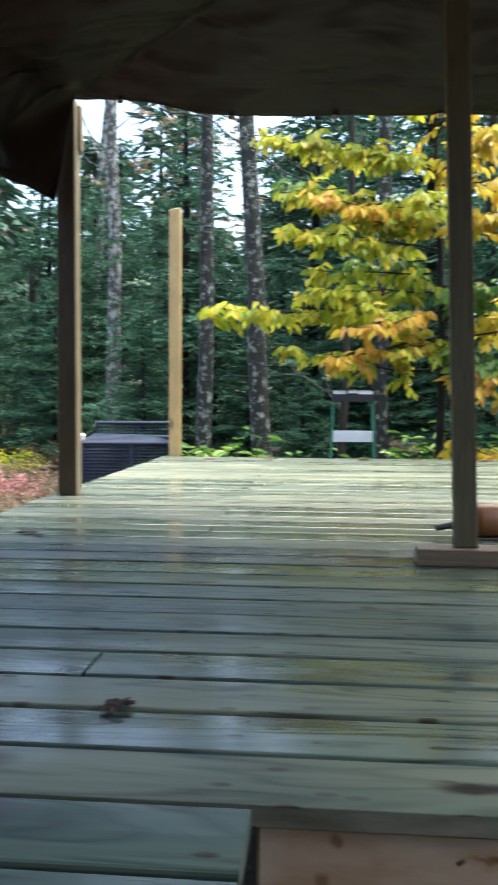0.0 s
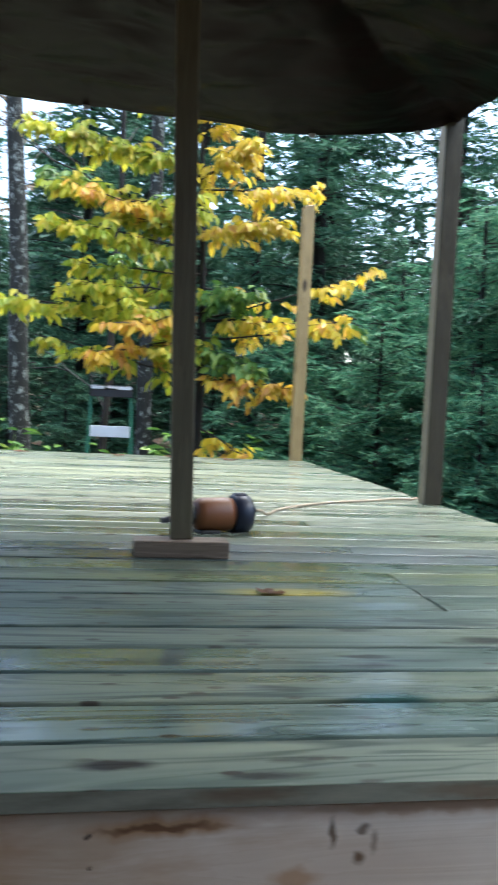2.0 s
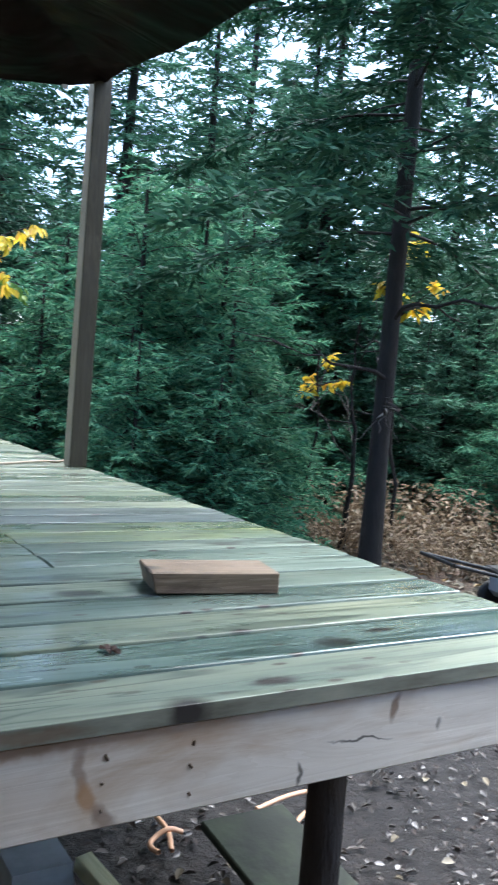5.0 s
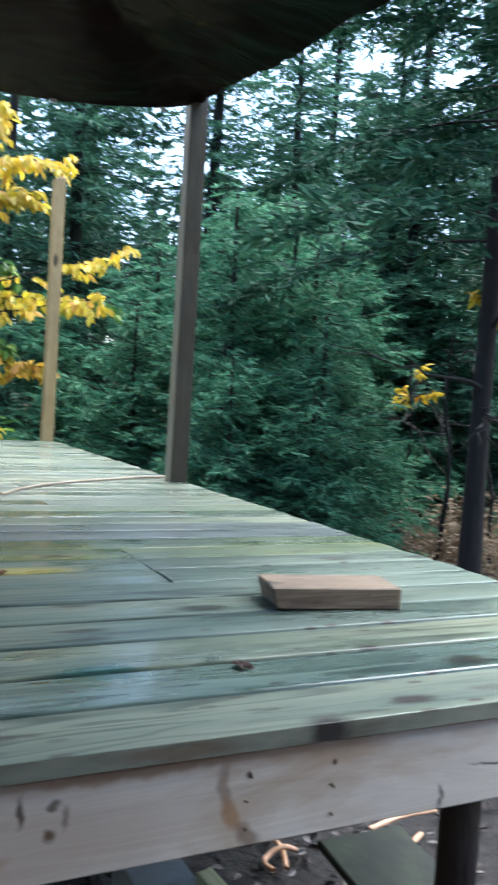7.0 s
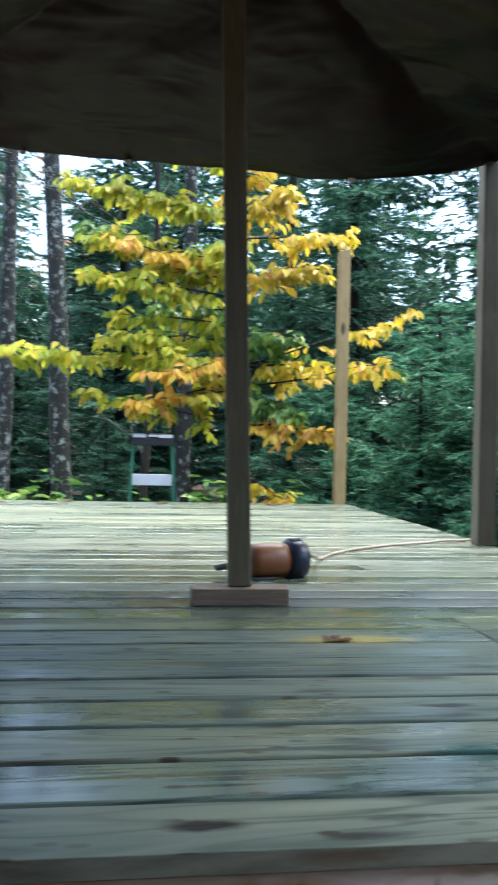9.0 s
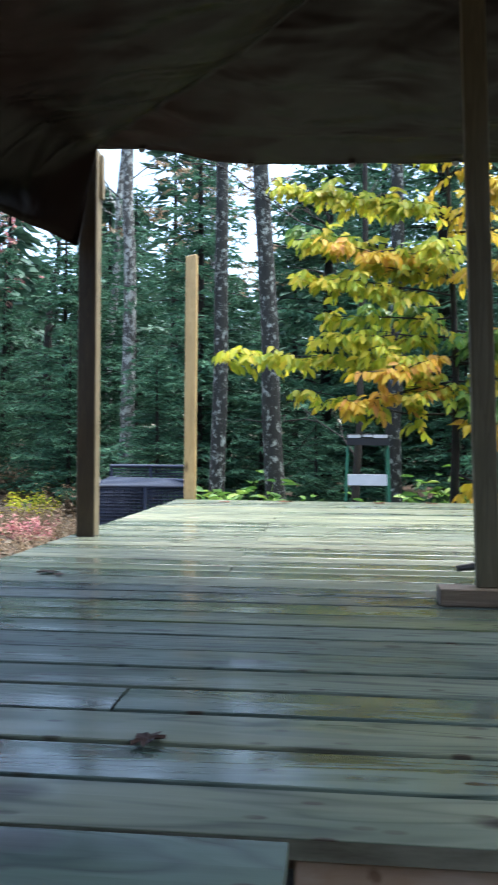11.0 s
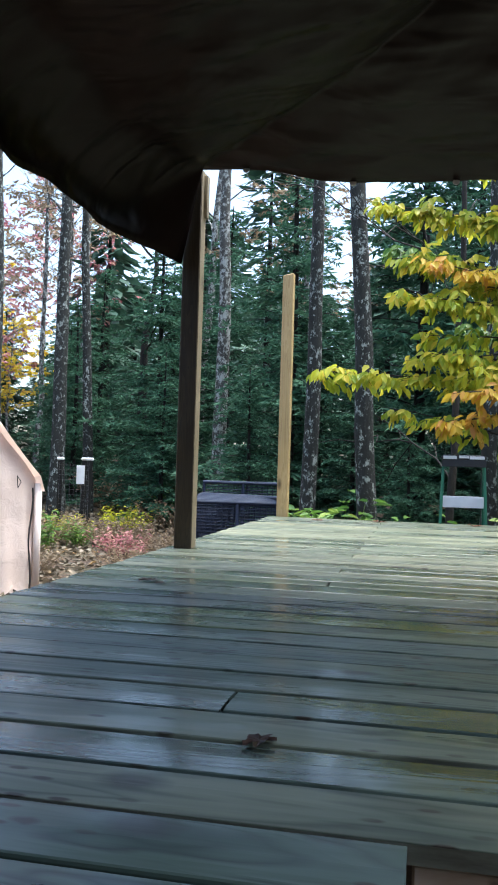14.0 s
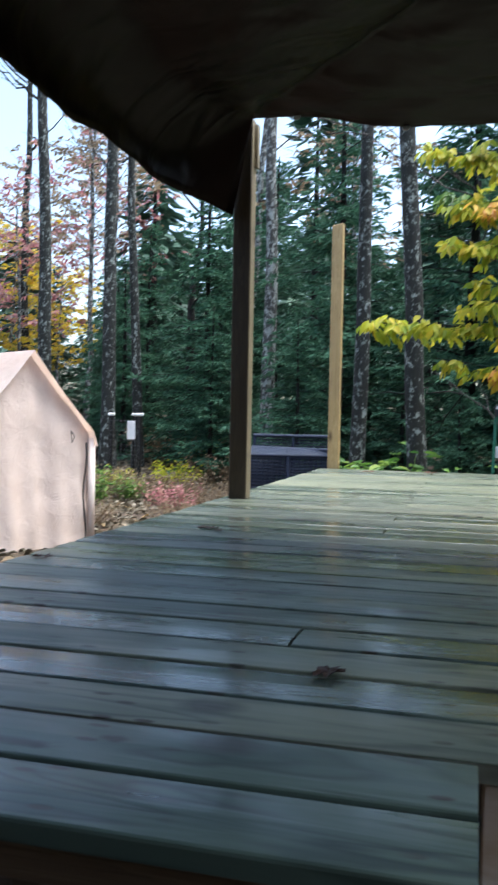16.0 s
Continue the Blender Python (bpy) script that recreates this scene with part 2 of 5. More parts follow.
def leafy(name, stops, rough=0.5, through_light=0.35, gloss=0.3):
    """Leaves whose colour changes from leaf to leaf, with some light passing through."""
    m, nt, b = material(name)
    geo = node(nt, "ShaderNodeNewGeometry")
    col = ramp(nt, geo.outputs["Random Per Island"], stops)
    big = noise_of(nt, coords(nt, (1, 1, 1)), 1.1, 3)
    col = mix(nt, 1.0, col, ramp(nt, big, [(0.3, (0.6, 0.62, 0.62)), (0.65, (1.0, 1.0, 1.0))]), "MULTIPLY")
    nt.links.new(col, b.inputs["Base Color"])
    b.inputs["Roughness"].default_value = rough
    b.inputs["Specular IOR Level"].default_value = gloss
    tr = node(nt, "ShaderNodeBsdfTranslucent", {"Color": col})
    ms = node(nt, "ShaderNodeMixShader", {0: through_light, 1: b.outputs[0], 2: tr.outputs[0]})
    nt.links.new(ms.outputs[0], nt.nodes["Material Output"].inputs[0])
    return m


def bark(name, dark, light, lichen=None, amount=0.58):
    m, nt, b = material(name)
    v = coords(nt, (5, 5, 1.1))
    n1 = noise_of(nt, v, 3.0, 6, 0.7, 0.5)
    col = ramp(nt, n1, [(0.3, dark), (0.7, light)])
    if lichen:
        n2 = noise_of(nt, coords(nt, (1, 1, 0.7)), 14.0, 6, 0.78)
        col = mix(nt, ramp(nt, n2, [(amount - 0.02, (0, 0, 0)), (amount + 0.03, (1, 1, 1))]), col, lichen)
    nt.links.new(col, b.inputs["Base Color"])
    b.inputs["Roughness"].default_value = 0.85
    bump(nt, b, n1, 0.9, 0.03)
    return m


def plain(name, col, rough=0.5, metal=0.0, vary=0.25, scale=6.0, bumps=0.15):
    m, nt, b = material(name)
    n = noise_of(nt, coords(nt), scale, 5, 0.6)
    c = ramp(nt, n, [(0.3, tuple(x * (1 - vary) for x in col)), (0.7, tuple(min(1, x * (1 + vary * 0.6)) for x in col))])
    nt.links.new(c, b.inputs["Base Color"])
    b.inputs["Roughness"].default_value, b.inputs["Metallic"].default_value = rough, metal
    if bumps:
        bump(nt, b, noise_of(nt, coords(nt), scale * 8, 3), bumps, 0.003)
    return m


DECK = wet_deck("wet_decking")
DECK_MOSS = wet_deck("mossy_wet_decking", (0.95, 0.94, 0.86), 0.5)
DECK_GREY = wet_deck("greyed_wet_decking", (0.86, 0.80, 0.92))
DECK_PALE_LIT = wet_deck("pale_and_lit_wet_decking", (1.28, 1.16, 1.02))
m, nt, b = material("worn_board_edge")
col = ramp(nt, noise_of(nt, coords(nt, (1.2, 6, 6)), 5.0, 5, 0.6), [(0.3, (0.09, 0.085, 0.06)), (0.55, (0.20, 0.205, 0.16)), (0.75, (0.28, 0.27, 0.21))])
nt.links.new(spots(nt, col, DECK_STAINS[:1] + [(1.25, -0.0, -0.015, 0.10, 0.1, 0.012, 0, BROWN, 0.5), (0.95, -0.0, -0.012, 0.08, 0.1, 0.012, 0, BROWN, 0.4)]), b.inputs["Base Color"])
b.inputs["Roughness"].default_value = 0.6
DECK_EDGE = m
# darker tint that paints shade onto the near left boards (k < 0)
DECK_SHADED = wet_deck("shaded_decking", (0.66, 0.76, 0.76))
FASCIA = wood("pale_fascia_wood", (0.58, 0.51, 0.43), (0.65, 0.59, 0.515), (0.71, 0.655, 0.59), 0, (0.5, 0.75), knots=False, stain=(0.42, 0.31, 0.21), tint=0.05, marks=FASCIA_STAINS_SHADE, relief=0.1)
RIM = wood("dark_rim_wood", (0.07, 0.05, 0.035), (0.13, 0.09, 0.06), (0.19, 0.14, 0.09), 0, (0.5, 0.8))
POST = wood("treated_post_wood", (0.20, 0.12, 0.045), (0.42, 0.29, 0.125), (0.54, 0.40, 0.20), 2, (0.4, 0.65))
# tarp posts: shade and side light are put into these wood colours
POST_SHADED = wood("shaded_post_wood", (0.014, 0.012, 0.006), (0.036, 0.030, 0.015), (0.072, 0.060, 0.032), 2, (0.6, 0.8))
POST_LIT_CLEAT = wood("lit_face_and_cleat_wood", (0.11, 0.092, 0.064), (0.21, 0.18, 0.13), (0.30, 0.26, 0.195), 2, (0.5, 0.75))
POST_DARK = wood("tarp_shaded_post_wood", (0.018, 0.013, 0.007), (0.045, 0.032, 0.017), (0.085, 0.064, 0.036), 2, (0.4, 0.65))
BATTEN = wood("grey_batten_wood", (0.05, 0.042, 0.028), (0.105, 0.09, 0.06), (0.165, 0.142, 0.098), 2, (0.45, 0.7))
BLOCK = wood("offcut_wood", (0.11, 0.075, 0.045), (0.235, 0.165, 0.108), (0.33, 0.245, 0.17), 0, (0.5, 0.75), stain=(0.06, 0.035, 0.022))
LUMBER = wood("green_lumber", (0.34, 0.34, 0.18), (0.55, 0.54, 0.33), (0.66, 0.64, 0.42), 1, (0.5, 0.75))
NEEDLE = leafy("needles", [(0, (0.034, 0.095, 0.060)), (0.5, (0.066, 0.160, 0.100)), (1, (0.125, 0.25, 0.155))], 0.6, 0.28, 0.1)
NEEDLE_DARK = leafy("hemlock_needles", [(0, (0.016, 0.055, 0.034)), (0.5, (0.038, 0.10, 0.060)), (1, (0.075, 0.17, 0.097))], 0.6, 0.22, 0.08)
NEEDLE_NEAR = leafy("sapling_needles", [(0, (0.03, 0.115, 0.068)), (0.5, (0.075, 0.22, 0.13)), (1, (0.19, 0.37, 0.21))], 0.6, 0.38, 0.1)
FAR_NEEDLE = leafy("far_needles", [(0, (0.045, 0.10, 0.072)), (0.6, (0.075, 0.15, 0.108)), (1, (0.115, 0.20, 0.14))], 0.7, 0.15)
YELLOW = leafy("yellow_leaves", [(0, (0.62, 0.52, 0.04)), (0.4, (0.80, 0.62, 0.05)), (0.8, (0.85, 0.62, 0.08)), (1, (0.78, 0.44, 0.10))], 0.4, 0.5)
YGREEN = leafy("yellow_green_leaves", [(0, (0.28, 0.38, 0.035)), (0.4, (0.48, 0.53, 0.05)), (0.75, (0.66, 0.62, 0.06)), (1, (0.8, 0.62, 0.08))], 0.4, 0.5)
ORANGE = leafy("orange_leaves", [(0, (0.80, 0.60, 0.06)), (0.6, (0.82, 0.52, 0.07)), (1, (0.75, 0.36, 0.10))], 0.4, 0.5)
GREEN = leafy("green_leaves", [(0, (0.06, 0.16, 0.035)), (0.6, (0.14, 0.28, 0.05)), (1, (0.28, 0.40, 0.07))], 0.4, 0.35)
RED = leafy("red_leaves", [(0, (0.42, 0.13, 0.17)), (0.5, (0.56, 0.25, 0.26)), (1, (0.60, 0.38, 0.28))], 0.5, 0.4)
RUST = leafy("rust_leaves", [(0, (0.17, 0.115, 0.07)), (0.5, (0.26, 0.185, 0.12)), (1, (0.35, 0.28, 0.19))], 0.5, 0.4)
LITTER = leafy("fallen_leaves", [(0, (0.07, 0.058, 0.040)), (0.35, (0.145, 0.118, 0.080)), (0.7, (0.245, 0.205, 0.145)), (0.92, (0.35, 0.30, 0.23)), (1, (0.42, 0.26, 0.10))], 0.6, 0.15)
PALE_LITTER = leafy("pale_wet_leaves", [(0, (0.02, 0.016, 0.014)), (0.6, (0.06, 0.045, 0.04)), (0.86, (0.13, 0.11, 0.10)), (0.95, (0.32, 0.29, 0.28)), (1, (0.5, 0.46, 0.44))], 0.3, 0.05)
DEAD_LEAF = leafy("wet_dead_leaf", [(0, (0.03, 0.013, 0.009)), (1, (0.055, 0.024, 0.016))], 0.6, 0.05)
TAN_LEAF = leafy("tan_dead_leaf", [(0, (0.10, 0.042, 0.022)), (1, (0.17, 0.075, 0.038))], 0.5, 0.1)
BARK = bark("lichened_bark", (0.005, 0.006, 0.0055), (0.020, 0.022, 0.020), (0.25, 0.28, 0.265), 0.565)
BARK_PALE = bark("pale_bark", (0.02, 0.0195, 0.019), (0.075, 0.073, 0.07), (0.30, 0.32, 0.31), 0.515)
BARK_DARK = bark("dark_bark", (0.005, 0.0042, 0.0036), (0.018, 0.014, 0.012))
CONCRETE = plain("concrete", (0.42, 0.46, 0.48), 0.85, scale=9)


# ---- mesh helpers ----
def part(name, bm, mat, parent=None, label="", smooth=False):
    """Links a bmesh as one mesh object, under a thing or part where one is given."""
    me = bpy.data.meshes.new(name)
    bm.to_mesh(me)
    bm.free()
    return piece(name, me, mat, parent, label, smooth)


def piece(name, me, mat, parent=None, label="", smooth=False):
    if not me.materials and mat is not None:
        me.materials.append(mat)
    if smooth:
        me.polygons.foreach_set("use_smooth", [True] * len(me.polygons))
    ob = new(name, me)
    ob.parent = parent
    if label:
        tagged(ob, label)
    return ob


def box(bm, x0, x1, y0, y1, z0, z1, bevel=0.0, m=None):
    r = bmesh.ops.create_cube(bm, size=1.0)
    vs = r["verts"]
    for v in vs:
        v.co = Vector((x0 + (v.co.x + 0.5) * (x1 - x0), y0 + (v.co.y + 0.5) * (y1 - y0), z0 + (v.co.z + 0.5) * (z1 - z0)))
    if bevel:
        es = list({e for v in vs for e in v.link_edges})
        r2 = bmesh.ops.bevel(bm, geom=es, offset=bevel, segments=1, affect="EDGES")
        vs = list({v for f in r2["faces"] for v in f.verts})
    if m is not None:
        bmesh.ops.transform(bm, matrix=m, verts=vs)
    return vs


def rod(bm, p, q, r0, r1=None, sides=10):
    """A round bar from p to q, tapered from r0 to r1, with closed ends."""
    p, q = Vector(p), Vector(q)
    r1 = r0 if r1 is None else r1
    m = Matrix.Translation((p + q) / 2) @ (q - p).to_track_quat("Z", "Y").to_matrix().to_4x4()
    return bmesh.ops.create_cone(bm, cap_ends=True, segments=sides, radius1=r0, radius2=r1, depth=(q - p).length, matrix=m)["verts"]


def lathe(bm, profile, m, sides=20):
    """A turned body round local z: profile of (radius, height)."""
    rings = []
    for r, h in profile:
        rings.append([bm.verts.new(m @ Vector((r * math.cos(2 * math.pi * i / sides), r * math.sin(2 * math.pi * i / sides), h))) for i in range(sides)])
    for a, b in zip(rings, rings[1:]):
        for i in range(sides):
            bm.faces.new((a[i], a[(i + 1) % sides], b[(i + 1) % sides], b[i]))
    bm.faces.new(rings[0][::-1])
    bm.faces.new(rings[-1])


def cable(name, pts, r, mat, parent=None):
    cu = bpy.data.curves.new(name, "CURVE")
    cu.dimensions, cu.bevel_depth, cu.bevel_resolution, cu.resolution_u = "3D", r, 2, 10
    sp = cu.splines.new("BEZIER")
    sp.bezier_points.add(len(pts) - 1)
    for b, p in zip(sp.bezier_points, pts):
        b.co = p
        b.handle_left_type = b.handle_right_type = "AUTO"
    tmp = bpy.data.objects.new(name, cu)
    scene.collection.objects.link(tmp)
    me = bpy.data.meshes.new_from_object(tmp.evaluated_get(bpy.context.evaluated_depsgraph_get()))
    bpy.data.objects.remove(tmp)
    me.materials.clear()
    return piece(name, me, mat, parent, smooth=True)


def empty(name, at=(0, 0, 0)):
    ob = new(name)
    ob.location = at
    ob.empty_display_size = 0.1
    return ob


class Bag:
    """Gathers many small quads quickly and turns them into one mesh."""

    def __init__(self):
        self.v, self.f, self.n = [], [], 0

    def add(self, v, f):
        self.v.append(np.asarray(v, float).reshape(-1, 3))
        self.f.append(np.asarray(f, int).reshape(-1, 4) + self.n)
        self.n += len(self.v[-1])

    def tube(self, pts, radii, sides=6):
        pts, radii = np.asarray(pts, float), np.asarray(radii, float)
        k = len(pts)
        d = np.gradient(pts, axis=0)
        d /= np.linalg.norm(d, axis=1)[:, None] + 1e-9
        up = np.where(np.abs(d[:, 2:3]) > 0.9, np.array([[1.0, 0, 0]]), np.array([[0, 0, 1.0]]))
        a = np.cross(d, up)
        a /= np.linalg.norm(a, axis=1)[:, None] + 1e-9
        b = np.cross(d, a)
        th = np.arange(sides) * 2 * np.pi / sides
        v = pts[:, None] + radii[:, None, None] * (np.cos(th)[None, :, None] * a[:, None] + np.sin(th)[None, :, None] * b[:, None])
        i, j = np.meshgrid(np.arange(k - 1), np.arange(sides), indexing="ij")
        j2 = (j + 1) % sides
        self.add(v, np.stack([i * sides + j, i * sides + j2, (i + 1) * sides + j2, (i + 1) * sides + j], -1))

    def blades(self, at, way, side, length, width):
        """Slim flat needles or twigs: one quad each, pointed to the tip."""
        at, way, side = (np.asarray(x, float) for x in (at, way, side))
        length, width = np.broadcast_to(length, len(at))[:, None], np.broadcast_to(width, len(at))[:, None]
        m = at + way * length * 0.4
        v = np.stack([at, m + side * width / 2, at + way * length, m - side * width / 2], 1)
        self.add(v, np.arange(len(at) * 4).reshape(-1, 4))

    def leaves(self, at, way, normal, length, width, fold=0.25):
        """Pointed oval leaves, folded along the midrib and bent to the tip."""
        at, way, normal = (np.asarray(x, float) for x in (at, way, normal))
        way = way / (np.linalg.norm(way, axis=1)[:, None] + 1e-9)
        side = np.cross(way, normal)
        side /= np.linalg.norm(side, axis=1)[:, None] + 1e-9
        nor = np.cross(side, way)
        L = np.broadcast_to(length, len(at))[:, None]
        W = np.broadcast_to(width, len(at))[:, None] / 2
        tip = at + way * L - nor * L * 0.12
        out = []
        for s, w in ((0.28, 0.85), (0.62, 0.8)):
            for sg in (1, -1):
                out.append(at + way * L * s + side * W * w * sg + nor * W * fold)
        v = np.stack([at, out[0], out[2], tip, out[3], out[1]], 1)
        base = np.arange(len(at))[:, None] * 6
        self.add(v, np.concatenate([base + np.array([[0, 1, 2, 3]]), base + np.array([[0, 3, 4, 5]])], 0))

    def mesh(self, name, mat, smooth=False):
        v, f = np.concatenate(self.v), np.concatenate(self.f)
        me = bpy.data.meshes.new(name)
        me.vertices.add(len(v))
        me.vertices.foreach_set("co", v.ravel())
        me.loops.add(len(f) * 4)
        me.loops.foreach_set("vertex_index", f.ravel().astype(np.int32))
        me.polygons.add(len(f))
        me.polygons.foreach_set("loop_start", np.arange(0, len(f) * 4, 4, dtype=np.int32))
        me.update(calc_edges=True)
        me.materials.append(mat)
        if smooth:
            me.polygons.foreach_set("use_smooth", [True] * len(f))
        return me


def unit(v):
    return v / (np.linalg.norm(v, axis=-1, keepdims=True) + 1e-9)


# ---- ground ----
def ground_height(x, y):
    d = math.hypot(x - 0.8, y + 1)
    z = -0.95 + 0.075 * max(0.0, min(d, 34) - 11)
    return z + 0.10 * noise.noise((x * 0.35, y * 0.35, 0)) + 0.03 * noise.noise((x * 1.7, y * 1.7, 3))


m, nt, b = material("forest_floor")
n1 = noise_of(nt, coords(nt, (1, 1, 1), False), 0.8, 5, 0.6)
n2 = noise_of(nt, coords(nt, (1, 1, 1), False), 16.0, 6, 0.7)
c = ramp(nt, n2, [(0.3, (0.03, 0.022, 0.018)), (0.5, (0.09, 0.06, 0.04)), (0.62, (0.19, 0.125, 0.08)), (0.75, (0.30, 0.20, 0.13))])
c = mix(nt, ramp(nt, n1, [(0.5, (0, 0, 0)), (0.65, (0.5, 0.5, 0.5))]), c, (0.07, 0.085, 0.035))
# trodden wet soil under and before the deck, without leaves
n3 = noise_of(nt, coords(nt, (1, 1, 1), False), 22.0, 6, 0.7)
soil = ramp(nt, n3, [(0.3, (0.008, 0.006, 0.006)), (0.55, (0.024, 0.019, 0.018)), (0.75, (0.07, 0.056, 0.05))])
bare = spots(nt, (0, 0, 0), [(1.4, 0.0, -0.95, 4.6, 5.0, 60, 0, (1, 1, 1), 1.0)], 0.25)
bare = ramp(nt, bare, [(0.25, (0, 0, 0)), (0.5, (1, 1, 1))])
nt.links.new(mix(nt, bare, c, soil), b.inputs["Base Color"])
nt.links.new(ramp(nt, bare, [(0, (0.9,) * 3), (1, (0.5,) * 3)]), b.inputs["Roughness"])
bump(nt, b, n2, 1.0, 0.06)
GROUND = m

radii = [0.3 * 1.075 ** k for k in range(104)]
sides = 96
bm = bmesh.new()
rings = []
for r in radii:
    ring = []
    for i in range(sides):
        x, y = 0.8 + r * math.cos(2 * math.pi * i / sides), 1.0 + r * math.sin(2 * math.pi * i / sides)
        ring.append(bm.verts.new((x, y, ground_height(x, y))))
    rings.append(ring)
bm.faces.new(rings[0])
for a, c2 in zip(rings, rings[1:]):
    for i in range(sides):
        f = bm.faces.new((a[i], c2[i], c2[(i + 1) % sides], a[(i + 1) % sides]))
ground = part("ground", bm, GROUND, smooth=True)
tagged(ground, "forest floor of brown leaf litter, moss and wet soil", "ground", kind="structure")

# ---- unseen plain wall behind the camera, added to block light ----
BACK_WALL = wood("back_wall_boards", (0.03, 0.022, 0.018), (0.055, 0.042, 0.033), (0.085, 0.065, 0.05), 0, (0.6, 0.85))
bm = bmesh.new()
box(bm, -7.0, 2.7, -2.2, -2.0, -1.2, 3.2)
tagged(part("wall_south", bm, BACK_WALL), "plain dark board wall behind, unseen and added to block light", "wall", kind="structure")

# ---- deck ----
X0, X1, Y1, PITCH, NOTCH = -0.703, 2.412, 5.822, 0.142, 0.531
deck = empty("deck", (0, 0, -0.95))
deck.location = (0, 0, 0)
tagged(deck, "rain-wet deck of greenish treated boards on a timber frame", "deck", kind="structure")


def board_mesh(length, mat, e=0.0014, front=False):
    """A deck board along x with eased long edges, its top at z = 0."""
    w, t = PITCH - 0.0095, 0.025
    prof = [(-w / 2, -t), (-w / 2, -e), (-w / 2 + e * 0.3, -e * 0.3), (-w / 2 + e, 0), (0, 0.0014), (w / 2 - e, 0), (w / 2 - e * 0.3, -e * 0.3), (w / 2, -e), (w / 2, -t)]
    bm = bmesh.new()
    ends = [[bm.verts.new((x, y, z)) for y, z in prof] for x in (0, length)]
    for i in range(len(prof)):
        j = (i + 1) % len(prof)
        bm.faces.new((ends[0][i], ends[1][i], ends[1][j], ends[0][j]))
    bm.faces.new(ends[0])
    bm.faces.new(ends[1][::-1])
    bmesh.ops.recalc_face_normals(bm, faces=bm.faces)
    me = bpy.data.meshes.new("deck_board")
    bm.to_mesh(me)
    bm.free()
    me.materials.append(mat)
    me.materials.append(DECK_EDGE)
    for p in me.polygons:
        if abs(p.normal.y) > 0.95 and front:
            p.material_index = 1
    return me


BOARDS = {}
rng = random.Random(4)
y = PITCH * 0.5 - 2 * PITCH
SEAM_A, SEAM_B = 0.205, 1.556
while y < Y1 - 0.05:
    k = round((y - PITCH / 2) / PITCH)
    if k < 0:
        cuts = [X0, NOTCH]
    elif k in (3, 14, 17, 21, 24, 26) or k > 28 and k % 3 == 2:
        cuts = [X0, SEAM_A, X1]
    elif k in (6, 7, 8) or (k > 10 and k % 4 == 3):
        cuts = [X0, SEAM_B, X1]
    else:
        cuts = [X0, X1]
    for a, c2 in zip(cuts, cuts[1:]):
        a2, c3 = a + (0.0015 if a != X0 else 0), c2 - (0.0015 if c2 != X1 else 0)
        # boards from k = 12 on are paler, painting in the open sky's brightness
        mat = {2: DECK_PALE_LIT, 8: DECK_MOSS, 9: DECK_MOSS, 10: DECK_GREY, 11: DECK_GREY, 14: DECK_MOSS, 18: DECK_PALE_LIT}.get(k, DECK if k < 12 else DECK_PALE_LIT) if k >= 0 else DECK_SHADED
        key = (round(c3 - a2, 4), mat.name, k == 0)
        if key not in BOARDS:
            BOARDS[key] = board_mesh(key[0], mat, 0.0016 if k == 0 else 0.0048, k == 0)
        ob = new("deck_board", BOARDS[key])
        ob.parent = deck
        jog = rng.uniform(-0.005, 0.005) if len(cuts) == 2 else (rng.uniform(0.001, 0.005) if c2 == X1 else 0)
        ob.location = (a2 + (jog if k >= 0 else 0), y, rng.uniform(-0.0012, 0.0012))
        ob.rotation_euler = (rng.uniform(-0.015, 0.015), 0, rng.uniform(-0.0004, 0.0004))
    y += PITCH
Y1 = y - PITCH / 2

bm = bmesh.new()
box(bm, NOTCH + 0.004, X1 - 0.03, 0.012, 0.048, -0.158, -0.028, 0.003)
part("fascia_board", bm, FASCIA, deck, "pale sawn fascia board with rust stains")
bm = bmesh.new()
box(bm, X0 + 0.03, NOTCH - 0.02, -0.262, -0.224, -0.075, -0.028, 0.003)
part("rim_board", bm, RIM, deck, "dark wet rim board")
for x in (X0 + 0.03, X1 - 0.068):
    bm = bmesh.new()
    box(bm, x, x + 0.038, 0.05, Y1 - 0.05, -0.168, -0.028, 0.003)
    part("side_joist", bm, RIM, deck)
bm = bmesh.new()
box(bm, X0 + 0.03, X1 - 0.03, Y1 - 0.048, Y1 - 0.01, -0.168, -0.028, 0.003)
part("rim_board", bm, RIM, deck)
for i in range(7):
    x = -0.36 + i * 0.405
    bm = bmesh.new()
    box(bm, x, x + 0.038, (0.05 if x > NOTCH else -0.22), Y1 - 0.05, -0.168, -0.028, 0.003)
    part("joist", bm, RIM, deck)
for y in (0.55, 2.9, 5.4):
    bm = bmesh.new()
    box(bm, X0 + 0.1, X1 - 0.1, y, y + 0.09, -0.31, -0.172, 0.004)
    part("beam", bm, RIM, deck)
    for x in (X0 + 0.25, 0.9, X1 - 0.3):
        if y < 1 and x > 2:
            continue
        bm = bmesh.new()
        box(bm, x - 0.045, x + 0.045, y, y + 0.09, -1.05, -0.312, 0.004)
        part("support_post", bm, RIM, deck)
# nail heads and stains' own dark knots along the fascia
for x in (0.77, 1.355, 1.487, 2.2):
    for z in (-0.056, -0.095, -0.135):
        bm = bmesh.new()
        rod(bm, (x + rng.uniform(-.01, .01), 0.0125, z + rng.uniform(-.008, .008)), (x, 0.0105, z), 0.0026, 0.002, 8)
        part("nail_head", bm, RIM, deck)

